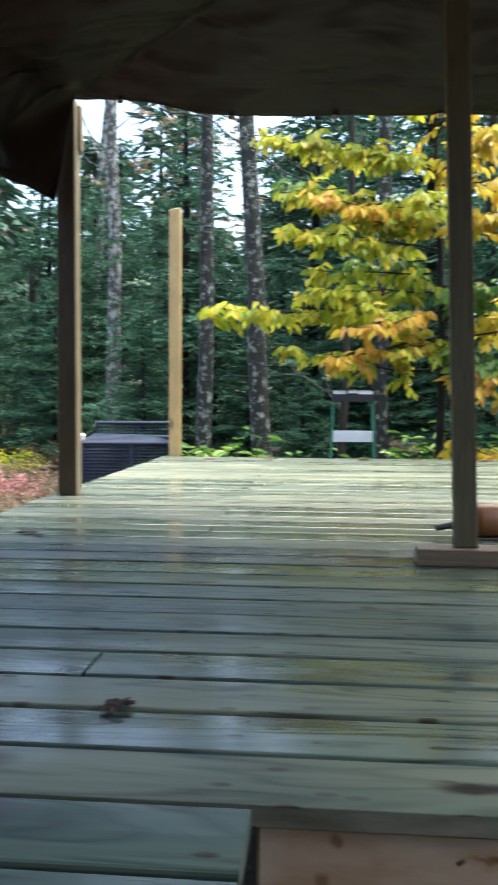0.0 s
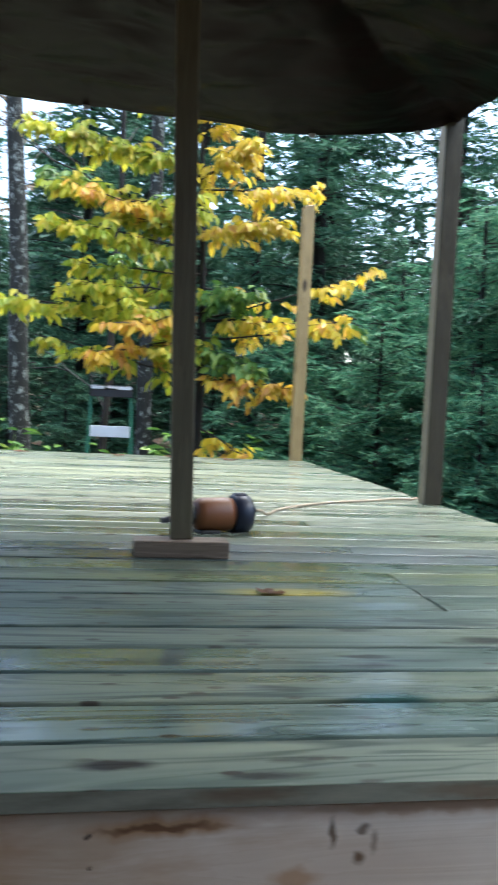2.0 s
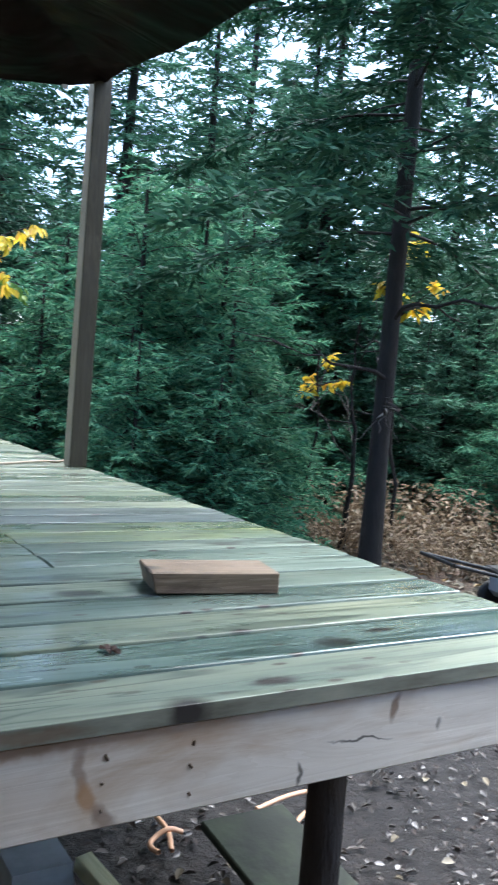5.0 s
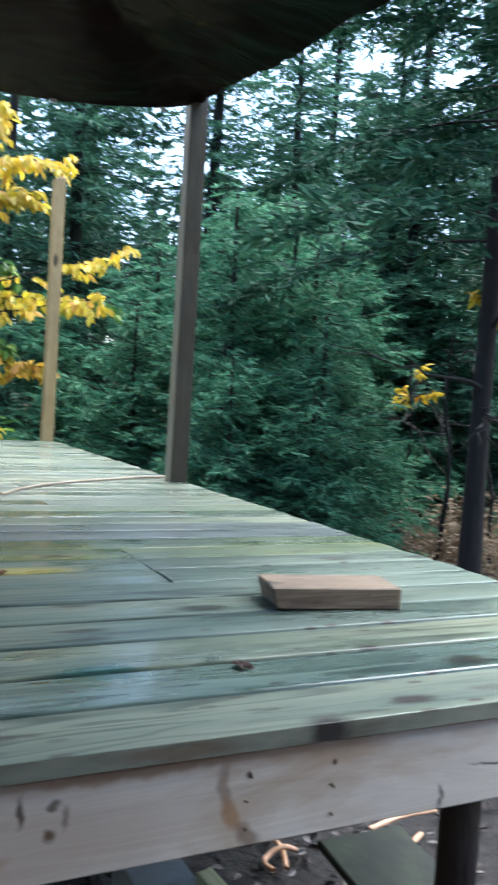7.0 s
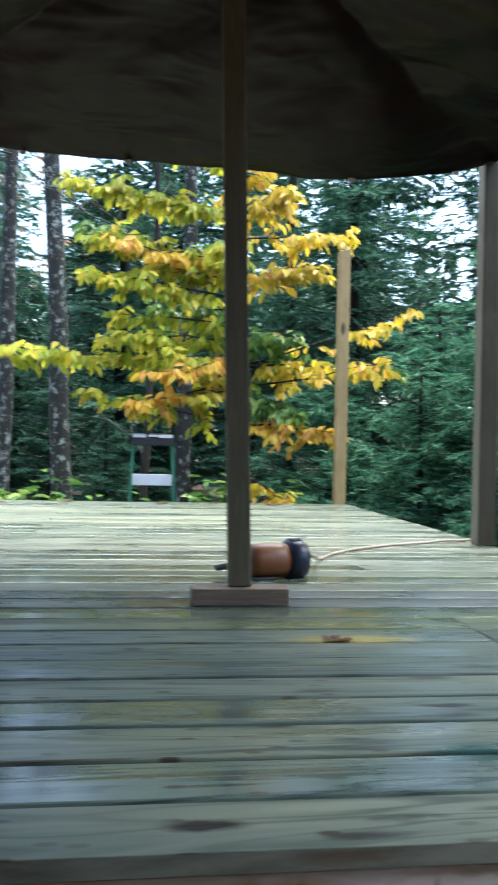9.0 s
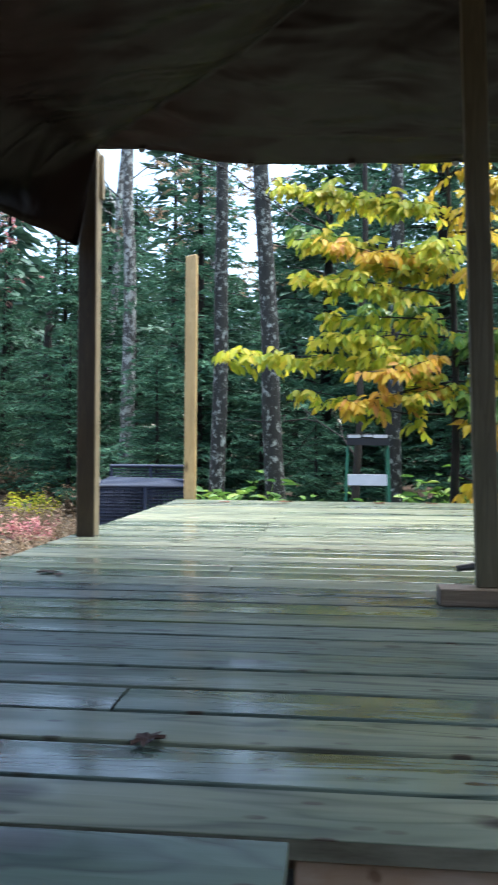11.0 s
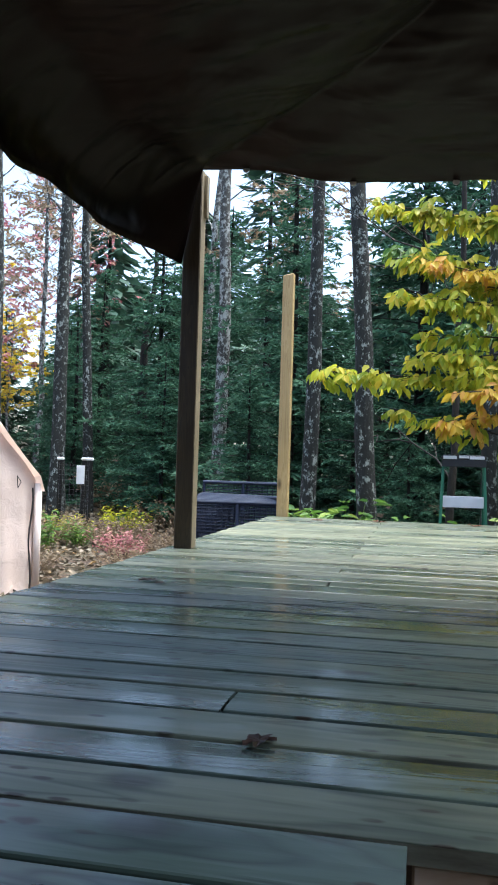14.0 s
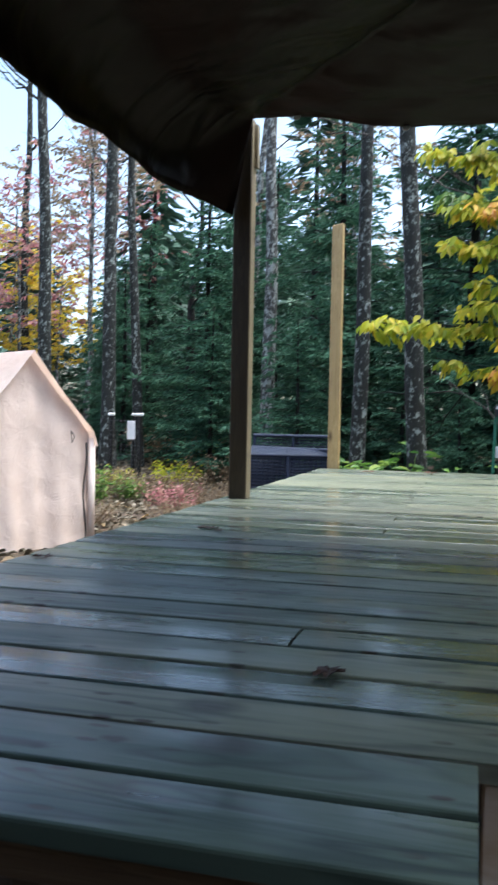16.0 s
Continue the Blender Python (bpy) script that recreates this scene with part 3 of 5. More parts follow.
# ---- posts ----
def wooden_post(x, y, h, lean, mat, label, cleat=False, lit_side=0, foot=-0.001):
    """A square post; its inner face may take a paler wood that paints in side light (+1 or -1 along x)."""
    ob = empty("wooden_post", (x, y, 0))
    bm = bmesh.new()
    s = 0.0445
    box(bm, -s, s, -s, s, foot, h, 0.005)
    for v in bm.verts:
        if v.co.z > h - 0.02:
            v.co.z += 0.01 * (v.co.x / s)
    shaft = part("shaft", bm, mat, ob)
    # paint one side face as lit
    if lit_side:
        shaft.data.materials.append(POST_LIT_CLEAT)
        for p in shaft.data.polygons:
            if p.normal.x * lit_side > 0.9:
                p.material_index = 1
    if cleat:
        bm = bmesh.new()
        box(bm, s + 0.001, s + 0.017, 0.0, 0.04, h - 0.22, h - 0.01, 0.002)
        part("cleat", bm, POST_LIT_CLEAT, ob, "greyed nailed cleat")
    ob.rotation_euler = (radians(lean[0]), radians(lean[1]), 0)
    return tagged(ob, label, "post", "deck posts")


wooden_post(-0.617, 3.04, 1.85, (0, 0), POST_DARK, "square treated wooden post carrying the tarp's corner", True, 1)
wooden_post(-0.612, 5.872, 1.98, (0, 0), POST, "square yellowish wooden post fixed outside the deck's far edge", foot=-1.0)
wooden_post(2.377, 3.005, 1.87, (0, 0), POST_SHADED, "square treated wooden post carrying the tarp's corner", False, -1)
wooden_post(2.352, 5.872, 2.08, (0, 0), POST, "square yellowish wooden post fixed outside the deck's far edge", foot=-1.0)

# ---- prop on its block ----
bm = bmesh.new()
box(bm, 0.866, 1.140, 1.43, 1.52, 0.0015, 0.050, 0.003)
tagged(part("wood_block", bm, BLOCK), "flat sawn timber offcut lying under the prop pole", "wood block")
prop = empty("prop_pole", (1.003, 1.478, 0.051))
bm = bmesh.new()
box(bm, -0.0325, 0.0325, -0.019, 0.019, 0, 2.03, 0.003)
part("pole", bm, BATTEN, prop)
prop.rotation_euler = (0, radians(-1.9), 0)
tagged(prop, "slim wooden batten standing on an offcut and lifting the tarp", "prop pole")
bm = bmesh.new()
box(bm, -0.143, 0.143, -0.065, 0.065, 0.0015, 0.048, 0.003)
for v in bm.verts:
    if v.co.x < 0 and v.co.z < 0.02:
        v.co.x += 0.012
blk = part("wood_block", bm, BLOCK)
blk.matrix_world = pose(1.822, 0.602, 0, 0, 0, -12)
tagged(blk, "short brown timber offcut lying loose on the deck boards", "wood block")

# ---- tarp ----
RIM_PTS = [(-0.600, 2.985, 1.862), (-0.089, 2.95, 1.786), (0.843, 2.95, 1.711), (1.459, 2.95, 1.711), (2.14, 2.97, 1.765), (2.383, 2.985, 1.855), (2.42, 2.1, 1.79),
           (2.37, 1.4, 1.72), (2.36, 0.66, 1.70), (2.06, -0.373, 1.81), (1.9, -1.98, 1.95), (-1.5, -1.98, 1.9), (-0.962, -0.613, 1.55),
           (-0.935, 0.908, 1.486), (-0.939, 1.667, 1.485), (-0.941, 2.094, 1.500), (-0.909, 2.483, 1.477), (-0.83, 2.765, 1.452), (-0.664, 2.988, 1.40)]
APEX = np.array((0.948, 1.42, 2.073))
rim = []
for i, p in enumerate(RIM_PTS):
    q = RIM_PTS[(i + 1) % len(RIM_PTS)]
    steps = max(3, int(math.dist(p, q) / 0.05))
    for k in range(steps):
        s = k / steps
        rim.append(np.array(p) * (1 - s) + np.array(q) * s)
rim = np.array(rim)
corner = [np.argmin(np.linalg.norm(rim - np.array(RIM_PTS[i]), axis=1)) for i in (0, 5, len(RIM_PTS) - 1)]
sm = rim.copy()
for _ in range(8):
    sm = 0.25 * np.roll(sm, 1, 0) + 0.5 * sm + 0.25 * np.roll(sm, -1, 0)
    for c0 in corner:
        sm[c0] = rim[c0]
rim = sm
bag = Bag()
RN = 44
grid = np.zeros((RN + 1, len(rim), 3))
eave = APEX * 0.03 + rim * 0.97
for i, p in enumerate(rim):
    f = min(1.0, max(0.0, (-p[0] - 0.6005) / 0.004)) * min(1.0, max(0.0, p[1] + 1.2))
    hang = np.array((-0.645 - 0.06 * max(0, min(1, 2.85 - p[1])), min(p[1], 2.96), 1.80 - 0.03 * math.sin(3 * p[1])))
    near = min(1.0, max(0.0, (p[1] - 2.36) / 0.55))
    hang = hang * (1 - near) + (APEX * 0.03 + np.array(RIM_PTS[0]) * 0.97) * near
    eave[i] = eave[i] * (1 - f) + hang * f
for j in range(RN + 1):
    s = j / RN
    if s < 0.8:
        u = s / 0.8
        grid[j] = APEX * (1 - u) + eave * u
        grid[j, :, 2] -= 0.06 * math.sin(math.pi * u)
    else:
        u = (s - 0.8) / 0.2
        grid[j] = eave * (1 - u) + rim * u
        grid[j, :, 0] -= 0.10 * math.sin(math.pi * u) * np.clip((-rim[:, 0] - 0.74) / 0.2, 0, 1)
    for i in range(len(rim)):
        x, y2 = grid[j, i, :2]
        fade = min(1, s * 5)
        grid[j, i, 2] += fade * (0.03 * noise.noise((x * 2.0, y2 * 2.0, 1)) + 0.02 * noise.noise((x * 4 + y2 * 2, y2 * 9, 5)) + 0.004 * noise.noise((x * 20, y2 * 24, 2)))
jj, ii = np.meshgrid(np.arange(RN), np.arange(len(rim)), indexing="ij")
i2 = (ii + 1) % len(rim)
bag.add(grid, np.stack([jj * len(rim) + ii, (jj + 1) * len(rim) + ii, (jj + 1) * len(rim) + i2, jj * len(rim) + i2], -1))
m, nt, b = material("tarp_cloth")
v = coords(nt, (1, 1, 1), False)
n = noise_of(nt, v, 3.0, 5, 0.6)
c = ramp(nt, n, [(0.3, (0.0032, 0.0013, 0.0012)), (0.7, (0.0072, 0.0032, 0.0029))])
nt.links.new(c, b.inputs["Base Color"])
b.inputs["Roughness"].default_value = 0.40
b.inputs["Specular IOR Level"].default_value = 0.10
b.inputs["Specular Tint"].default_value = (1.0, 0.74, 0.62, 1)
bump(nt, b, noise_of(nt, coords(nt, (1.1, 2.2, 1.5), False), 2.2, 2, 0.45, 0.5), 0.6, 0.06)
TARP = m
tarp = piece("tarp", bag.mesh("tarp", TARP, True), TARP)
bm = bmesh.new()
bm.from_mesh(tarp.data)
bmesh.ops.remove_doubles(bm, verts=bm.verts, dist=0.001)
bmesh.ops.dissolve_degenerate(bm, edges=bm.edges, dist=0.0005)
bm.to_mesh(tarp.data)
bm.free()
sol = tarp.modifiers.new("thick", "SOLIDIFY")
sol.thickness = 0.002
tagged(tarp, "dark brown tarp stretched over posts and a prop as a canopy", "tarp")
# solid white discs: the sky showing through eyelet holes is painted on
EYELET_SKY = plain("sky_white_eyelet", (0.85, 0.86, 0.88), 0.5, 0.0, 0.05)
for i, x in enumerate((-0.36, 0.17, 0.62, 1.12, 1.66, 2.2)):
    k = np.argmin(np.abs(rim[:, 0] - x) + 10 * (rim[:, 1] < 2.8))
    bm = bmesh.new()
    px, py, pz = grid[RN, k]
    mt = Matrix.Translation((px, py - 0.012, pz - 0.006)) @ pose(0, 0, 0, 72, 0, 0)
    lathe(bm, [(0.006, -0.002), (0.015, -0.002), (0.016, 0.0), (0.015, 0.002), (0.006, 0.002)], mt, 14)
    part("grommet", bm, EYELET_SKY, tarp, "eyelet as a white disc, painted for sky seen through its hole")

# ---- corded tool ----
ORANGE_P = plain("orange_plastic", (0.20, 0.066, 0.019), 0.45, 0, 0.15)
NAVY_P = plain("navy_plastic", (0.012, 0.016, 0.035), 0.4, 0, 0.15)
BLACK_P = plain("black_rubber", (0.012, 0.012, 0.013), 0.5, 0, 0.2)
CORD = plain("beige_cord", (0.42, 0.33, 0.24), 0.55, 0, 0.12)
tool = empty("power_tool", (1.115, 1.93, 0.0))
mt = pose(0, 0, 0.066, 0, 90, 0)
bm = bmesh.new()
lathe(bm, [(0.040, -0.035), (0.055, -0.02), (0.061, 0.0), (0.062, 0.09), (0.058, 0.115)], mt, 24)
part("motor_housing", bm, ORANGE_P, tool, "orange plastic motor housing", True)
bm = bmesh.new()
lathe(bm, [(0.060, 0.116), (0.070, 0.122), (0.072, 0.165), (0.066, 0.185), (0.045, 0.195)], mt, 24)
cap = part("end_cap", bm, NAVY_P, tool, "navy end cap with a grip", True)
bm = bmesh.new()
box(bm, 0.125, 0.175, -0.02, 0.02, 0.120, 0.143, 0.006)
part("grip", bm, NAVY_P, cap)
bm = bmesh.new()
lathe(bm, [(0.026, -0.08), (0.036, -0.07), (0.038, -0.036)], mt, 18)
part("collar", bm, BLACK_P, tool)
bm = bmesh.new()
rod(bm, (-0.155, 0, 0.045), (-0.075, 0, 0.055), 0.011, 0.014, 12)
part("spindle", bm, BLACK_P, tool)
bm = bmesh.new()
rod(bm, (0.19, 0, 0.075), (0.215, 0.01, 0.078), 0.022, 0.016, 12)
part("cord_socket", bm, BLACK_P, tool)
bm = bmesh.new()
box(bm, -0.02, 0.06, -0.05, 0.05, 0.0, 0.012, 0.003)
part("foot", bm, BLACK_P, tool)
tool.scale, tool.rotation_euler = (0.95,) * 3, (0, 0, radians(16))
tagged(tool, "orange and navy corded power tool lying on the deck", "power tool")
tagged(cable("extension_cord", [(1.312, 1.995, 0.074), (1.37, 2.16, 0.05), (1.44, 2.4, 0.008), (1.55, 2.6, 0.007), (1.8, 2.85, 0.007), (2.05, 3.0, 0.007), (2.3, 3.12, 0.007), (2.44, 3.2, -0.02), (2.47, 3.22, -0.5), (2.49, 3.24, -0.93)], 0.0055, CORD),
       "beige extension cord running over the wet boards", "extension cord")


# ---- fallen leaves on the deck ----
def fallen_leaf(x, y, mat, size, seed, label):
    r = np.random.RandomState(seed)
    bm = bmesh.new()
    k = 26
    mid = bm.verts.new((0, 0, size * 0.10))
    rings = []
    for s in (0.5, 1.0):
        ring = []
        for i in range(k):
            th = 2 * math.pi * i / k
            rr = size * s * (0.28 + 0.30 * abs(math.cos(2.5 * th)) + r.uniform(-0.06, 0.06))
            ring.append(bm.verts.new((rr * math.cos(th) * 1.2, rr * math.sin(th) * 0.8, 0.003 + size * r.uniform(0.0, 0.16) * s)))
        rings.append(ring)
    for i in range(k):
        j = (i + 1) % k
        bm.faces.new((mid, rings[0][i], rings[0][j]))
        bm.faces.new((rings[0][i], rings[1][i], rings[1][j], rings[0][j]))
    ob = part("fallen_leaf", bm, mat)
    ob.rotation_euler = (0, 0, seed * 1.3)
    ob.location = (x, y, 0)
    return tagged(ob, label, "leaf", "fallen leaves on the deck")


fallen_leaf(0.303, 0.284, DEAD_LEAF, 0.055, 1, "shrivelled dark red-brown leaf on the wet boards")
fallen_leaf(1.178, 1.007, TAN_LEAF, 0.055, 2, "curled tan dead leaf on the wet boards")
# the next three are leaf shapes added in place of wet patches
fallen_leaf(-0.40, 1.86, DEAD_LEAF, 0.06, 3, "dark scrap added in place of a wet patch on the boards")
fallen_leaf(-0.35, 1.82, DEAD_LEAF, 0.04, 4, "dark scrap added in place of a wet patch on the boards")
fallen_leaf(-0.64, 1.10, DEAD_LEAF, 0.05, 5, "dark scrap added in place of a wet patch on the boards")
fallen_leaf(1.453, 0.248, DEAD_LEAF, 0.036, 6, "small dark curled leaf on the boards")
for i, (x, yy) in enumerate(((0.9, 5.6), (1.3, 5.65), (0.18, 5.62), (-0.28, 5.5), (1.75, 5.55))):
    fallen_leaf(x, yy, TAN_LEAF, 0.09, 20 + i, "curled tan leaf near the deck's far edge")


# ---- trees ----
def limb_path(r, p, d, L, k=7, sag=0.0, wob=0.05):
    s = np.linspace(0, 1, k)
    w = np.cumsum(r.normal(0, wob * L / k, (k, 3)), 0)
    w[0] = 0
    return np.asarray(p) + np.outer(s * L, d) + w + np.outer(-sag * L * s * s, (0, 0, 1))


def conifer(seed, H, base, reach, step, mat, bark_mat, trunk_r, needle=(0.085, 0.020), gap=0.085, droop=0.35, bare=0.0, sides=10, per=5, loose=0.0):
    """Meshes of a spruce or hemlock: a tapered trunk with limbs, and a crown of many needle sprays."""
    r = np.random.RandomState(seed)
    wood_bag, limb_bag, bag = Bag(), Bag(), Bag()
    k = 12
    zs = np.linspace(0, H, k)
    bend = np.stack([0.03 * np.sin(zs * 0.7 + seed), 0.03 * np.cos(zs * 0.5 + seed), zs], 1)
    rad = trunk_r * (1 - zs / H) ** 0.8 + 0.012
    rad[0] *= 1.25
    wood_bag.tube(bend, rad, sides)
    z = base
    while z < H - 0.1:
        f = (z - base) / (H - base)
        nb = max(3, int(per * (1 - 0.35 * f) + r.rand()))
        a0 = r.uniform(0, 6.28)
        for q in range(nb):
            a = a0 + q * 6.283 / nb + r.normal(0, 0.25 + 1.5 * loose)
            L = (reach * (1 - f) ** 0.8 + 0.12) * r.uniform(0.6, 1.12)
            d = np.array([math.cos(a), math.sin(a), 0])
            s = np.linspace(0, 1, 6)
            lift = r.uniform(0.0, 0.22 + 0.5 * loose)
            pts = np.array([0, 0, z + r.normal(0, 0.06 + 0.10 * loose)]) + d * (L * s)[:, None] + np.outer(L * (lift * s - droop * s * s), (0, 0, 1))
            limb_bag.tube(pts, np.linspace(0.005 + 0.0045 * L, 0.002, 6), 4)
            first = 0.12 * (1 - loose) + bare * r.uniform(0.6, 1.0)
            n = max(2, int(L * (1 - first) / gap))
            sv = np.linspace(first, 1.0, n)
            for side in (1, -1):
                p = np.stack([np.interp(sv, s, pts[:, c]) for c in range(3)], 1)
                perp = np.array([-d[1], d[0], 0]) * side
                ang = r.normal(0, 0.15, n)
                td = unit(d * (0.55 + ang[:, None]) + perp * 0.85 + np.stack([np.zeros(n), np.zeros(n), r.normal(-0.18 - 0.12 * loose, 0.16 + 0.25 * loose, n)], 1))
                tl = np.minimum(0.40, 0.10 + 0.42 * L * (1 - sv)) * r.uniform(0.6, 1.2, n)
                for u in np.arange(0.05, 1.0, 0.17):
                    keep = r.rand(n) < 0.92
                    at = (p + td * (tl * u)[:, None])[keep]
                    t2 = td[keep]
                    sp = unit(np.cross(t2, np.array([0, 0, 1.0])))
                    for sg in (1, -1):
                        w = unit(t2 + sp * sg * r.uniform(0.35, 0.9, (len(t2), 1)) + r.normal(0, 0.28, t2.shape))
                        sd = unit(np.cross(w, np.array([0, 0, 0.8]) + r.normal(0, 0.75, w.shape)))
                        bag.blades(at, w, sd, needle[0] * r.uniform(0.7, 1.35, len(t2)), needle[1])
        z += step * r.uniform(0.7, 1.3) * (1 - 0.4 * f)
    return wood_bag.mesh("trunk", bark_mat, True), limb_bag.mesh("limb_spread", bark_mat), bag.mesh("crown", mat)


def plant_tree(name, meshes, x, y, turn, scale, label, group):
    ob = empty(name, (x, y, ground_height(x, y) - 0.05))
    ob.rotation_euler = (0, 0, turn)
    ob.scale = (scale,) * 3
    for me, n in meshes:
        o = new(n, me)
        o.parent = ob
        if n != "trunk":
            tagged(o, kind="stuff")
    return tagged(ob, label, "tree", group)


TREE = ("trunk", "limb_spread", "crown")
CON = [conifer(11, 7.5, 0.5, 1.9, 0.26, NEEDLE, BARK_DARK, 0.10, (0.13, 0.034), 0.13, loose=0.5),
       conifer(12, 9.5, 0.9, 2.1, 0.32, NEEDLE, BARK_DARK, 0.13, (0.135, 0.034), 0.125, 0.3, loose=0.5),
       conifer(13, 6.0, 0.35, 1.7, 0.24, NEEDLE, BARK_DARK, 0.08, (0.125, 0.034), 0.13, 0.25, loose=0.5)]
SAP = [conifer(21, 3.2, 0.15, 1.25, 0.17, NEEDLE_NEAR, BARK_DARK, 0.035, (0.085, 0.019), 0.075, 0.30, loose=1.0),
       conifer(22, 2.5, 0.1, 1.1, 0.16, NEEDLE_NEAR, BARK_DARK, 0.03, (0.085, 0.019), 0.075, 0.22, loose=1.0)]
BIG = conifer(31, 12.0, 2.8, 2.4, 0.70, NEEDLE_DARK, BARK_DARK, 0.068, (0.11, 0.030), 0.048, 0.30, 0.10, 14, 6, loose=0.4)
HEMLOCK = plant_tree("hemlock_tree", list(zip(BIG, TREE)), 5.27, 4.10, 0.9, 1.0, "tall dark hemlock with bare lower limbs and drooping sprays", "conifers")
HEMLOCK.rotation_euler = (0, -0.02, 0.9)

bag = Bag()
r = np.random.RandomState(33)
for h, a, L in ((1.45, 3.1, 1.5), (1.75, 0.2, 1.3), (1.62, 2.5, 1.1), (2.1, 3.6, 1.6), (2.2, 5.9, 1.5), (1.2, 0.0, 1.1)):
    path = limb_path(r, (0, 0, h), (math.cos(a), math.sin(a), 0.12), L, 8, 0.1, 0.25)
    bag.tube(path, np.linspace(0.020, 0.004, 8), 6)
    for _ in range(5):
        q = path[r.randint(2, 8)]
        bag.tube(limb_path(r, q, unit(np.array((math.cos(a), math.sin(a), 0)) + r.normal(0, 0.6, 3)), 0.4, 4, 0.1, 0.2), np.linspace(0.006, 0.002, 4), 4)
tagged(piece("dead_limb_spread", bag.mesh("dead_limb_spread", BARK_DARK), None, HEMLOCK), kind="stuff")

PLACES = [  # x, y, which, turn, scale
    (7.4, 8.1, 1, 2.7, 0.8), (7.4, 8.6, 0, 0.3, 0.86), (10.6, 6.9, 2, 1.2, 0.95), (5.2, 9.6, 1, 2.2, 0.88), (3.6, 10.4, 0, 3.1, 1.1), (9.2, 8.8, 1, 0.9, 0.84),
    (7.4, 11.5, 0, 4.0, 1.08), (2.2, 12.5, 1, 5.1, 1.0), (11.8, 4.6, 0, 2.6, 0.95), (11.8, 7.0, 1, 3.3, 0.85), (0.4, 13.0, 2, 1.7, 1.3),
    (-2.0, 11.0, 2, 0.6, 0.45), (-0.5, 11.2, 2, 2.6, 0.5), (0.9, 11.4, 2, 4.6, 0.55), (2.2, 10.2, 2, 1.6, 0.5), (-3.9, 12.9, 2, 3.6, 0.5), (0.3, 10.3, 2, 5.6, 0.35), (-1.3, 13.4, 2, 0.9, 0.7), (3.2, 9.4, 2, 1.9, 0.5),
    (-1.6, 12.2, 0, 0.2, 0.9), (-3.3, 15.0, 0, 2.9, 0.8), (-4.4, 14.2, 2, 4.4, 0.9), (-4.9, 16.6, 2, 5.5, 0.85), (-2.2, 17.5, 1, 3.7, 0.8),
    (1.5, 16.0, 0, 2.0, 1.2), (4.8, 14.5, 1, 1.0, 1.1), (12.5, 11.0, 0, 0.5, 1.2), (9.5, 14.0, 1, 2.4, 1.1), (-5.2, 19.0, 0, 1.4, 0.8),
    (-6.4, 14.9, 0, 0.3, 0.56), (-6.9, 17.5, 0, 2.2, 0.70),
    (-9.5, 21.0, 2, 3.9, 0.8), (-8.2, 18.6, 2, 1.9, 0.7), (-10.8, 20.2, 2, 0.9, 0.75), (-7.0, 15.6, 2, 2.7, 0.6), (11.0, 1.0, 1, 1.1, 0.9), (10.2, 4.2, 2, 0.8, 0.85), (7.9, 7.2, 2, 5.1, 0.8), (12.2, 2.8, 2, 3.0, 1.0), (9.0, 7.3, 2, 1.4, 0.5), (8.7, 9.6, 2, 3.4, 0.6), (10.4, 8.2, 2, 0.2, 0.6), (10.1, 6.0, 2, 5.4, 0.5), (9.7, 10.0, 2, 2.0, 0.7), (11.6, 9.2, 2, 4.9, 0.7), (12.2, 6.0, 2, 3.9, 0.6), (13.2, 7.6, 2, 1.1, 0.8),
]
for x, yy, w, a, s in PLACES:
    plant_tree("spruce_tree", list(zip(CON[w], TREE)), x, yy, a, s, "dark green spruce in the dense woods", "conifers")
for x, yy, w, a, s in [(4.0, 6.1, 0, 0.5, 1.0), (4.9, 6.7, 0, 2.0, 1.05), (3.9, 7.9, 1, 3.5, 1.2), (4.35, 5.0, 1, 1.1, 0.85),
                       (4.9, 5.5, 1, 5.0, 0.7), (3.4, 6.9, 1, 0.1, 0.9), (5.3, 7.9, 0, 1.6, 1.15), (2.9, 8.6, 1, 2.6, 1.0), (4.6, 5.7, 1, 2.2, 1.1), (5.6, 6.9, 0, 0.7, 1.0), (3.75, 5.6, 1, 4.1, 0.75), (4.4, 7.3, 0, 5.2, 1.1), (6.1, 8.1, 0, 2.2, 1.2), (4.05, 4.6, 1, 2.9, 0.62), (3.55, 5.0, 1, 0.9, 0.7), (8.4, 5.4, 0, 1.3, 0.75), (9.3, 6.3, 0, 2.9, 0.9), (7.5, 7.7, 0, 4.0, 1.0), (9.6, 4.8, 1, 0.3, 1.0)]:
    plant_tree("hemlock_sapling", list(zip(SAP[w], TREE)), x, yy, a, s, "bushy blue-green hemlock sapling beside the deck", "saplings")


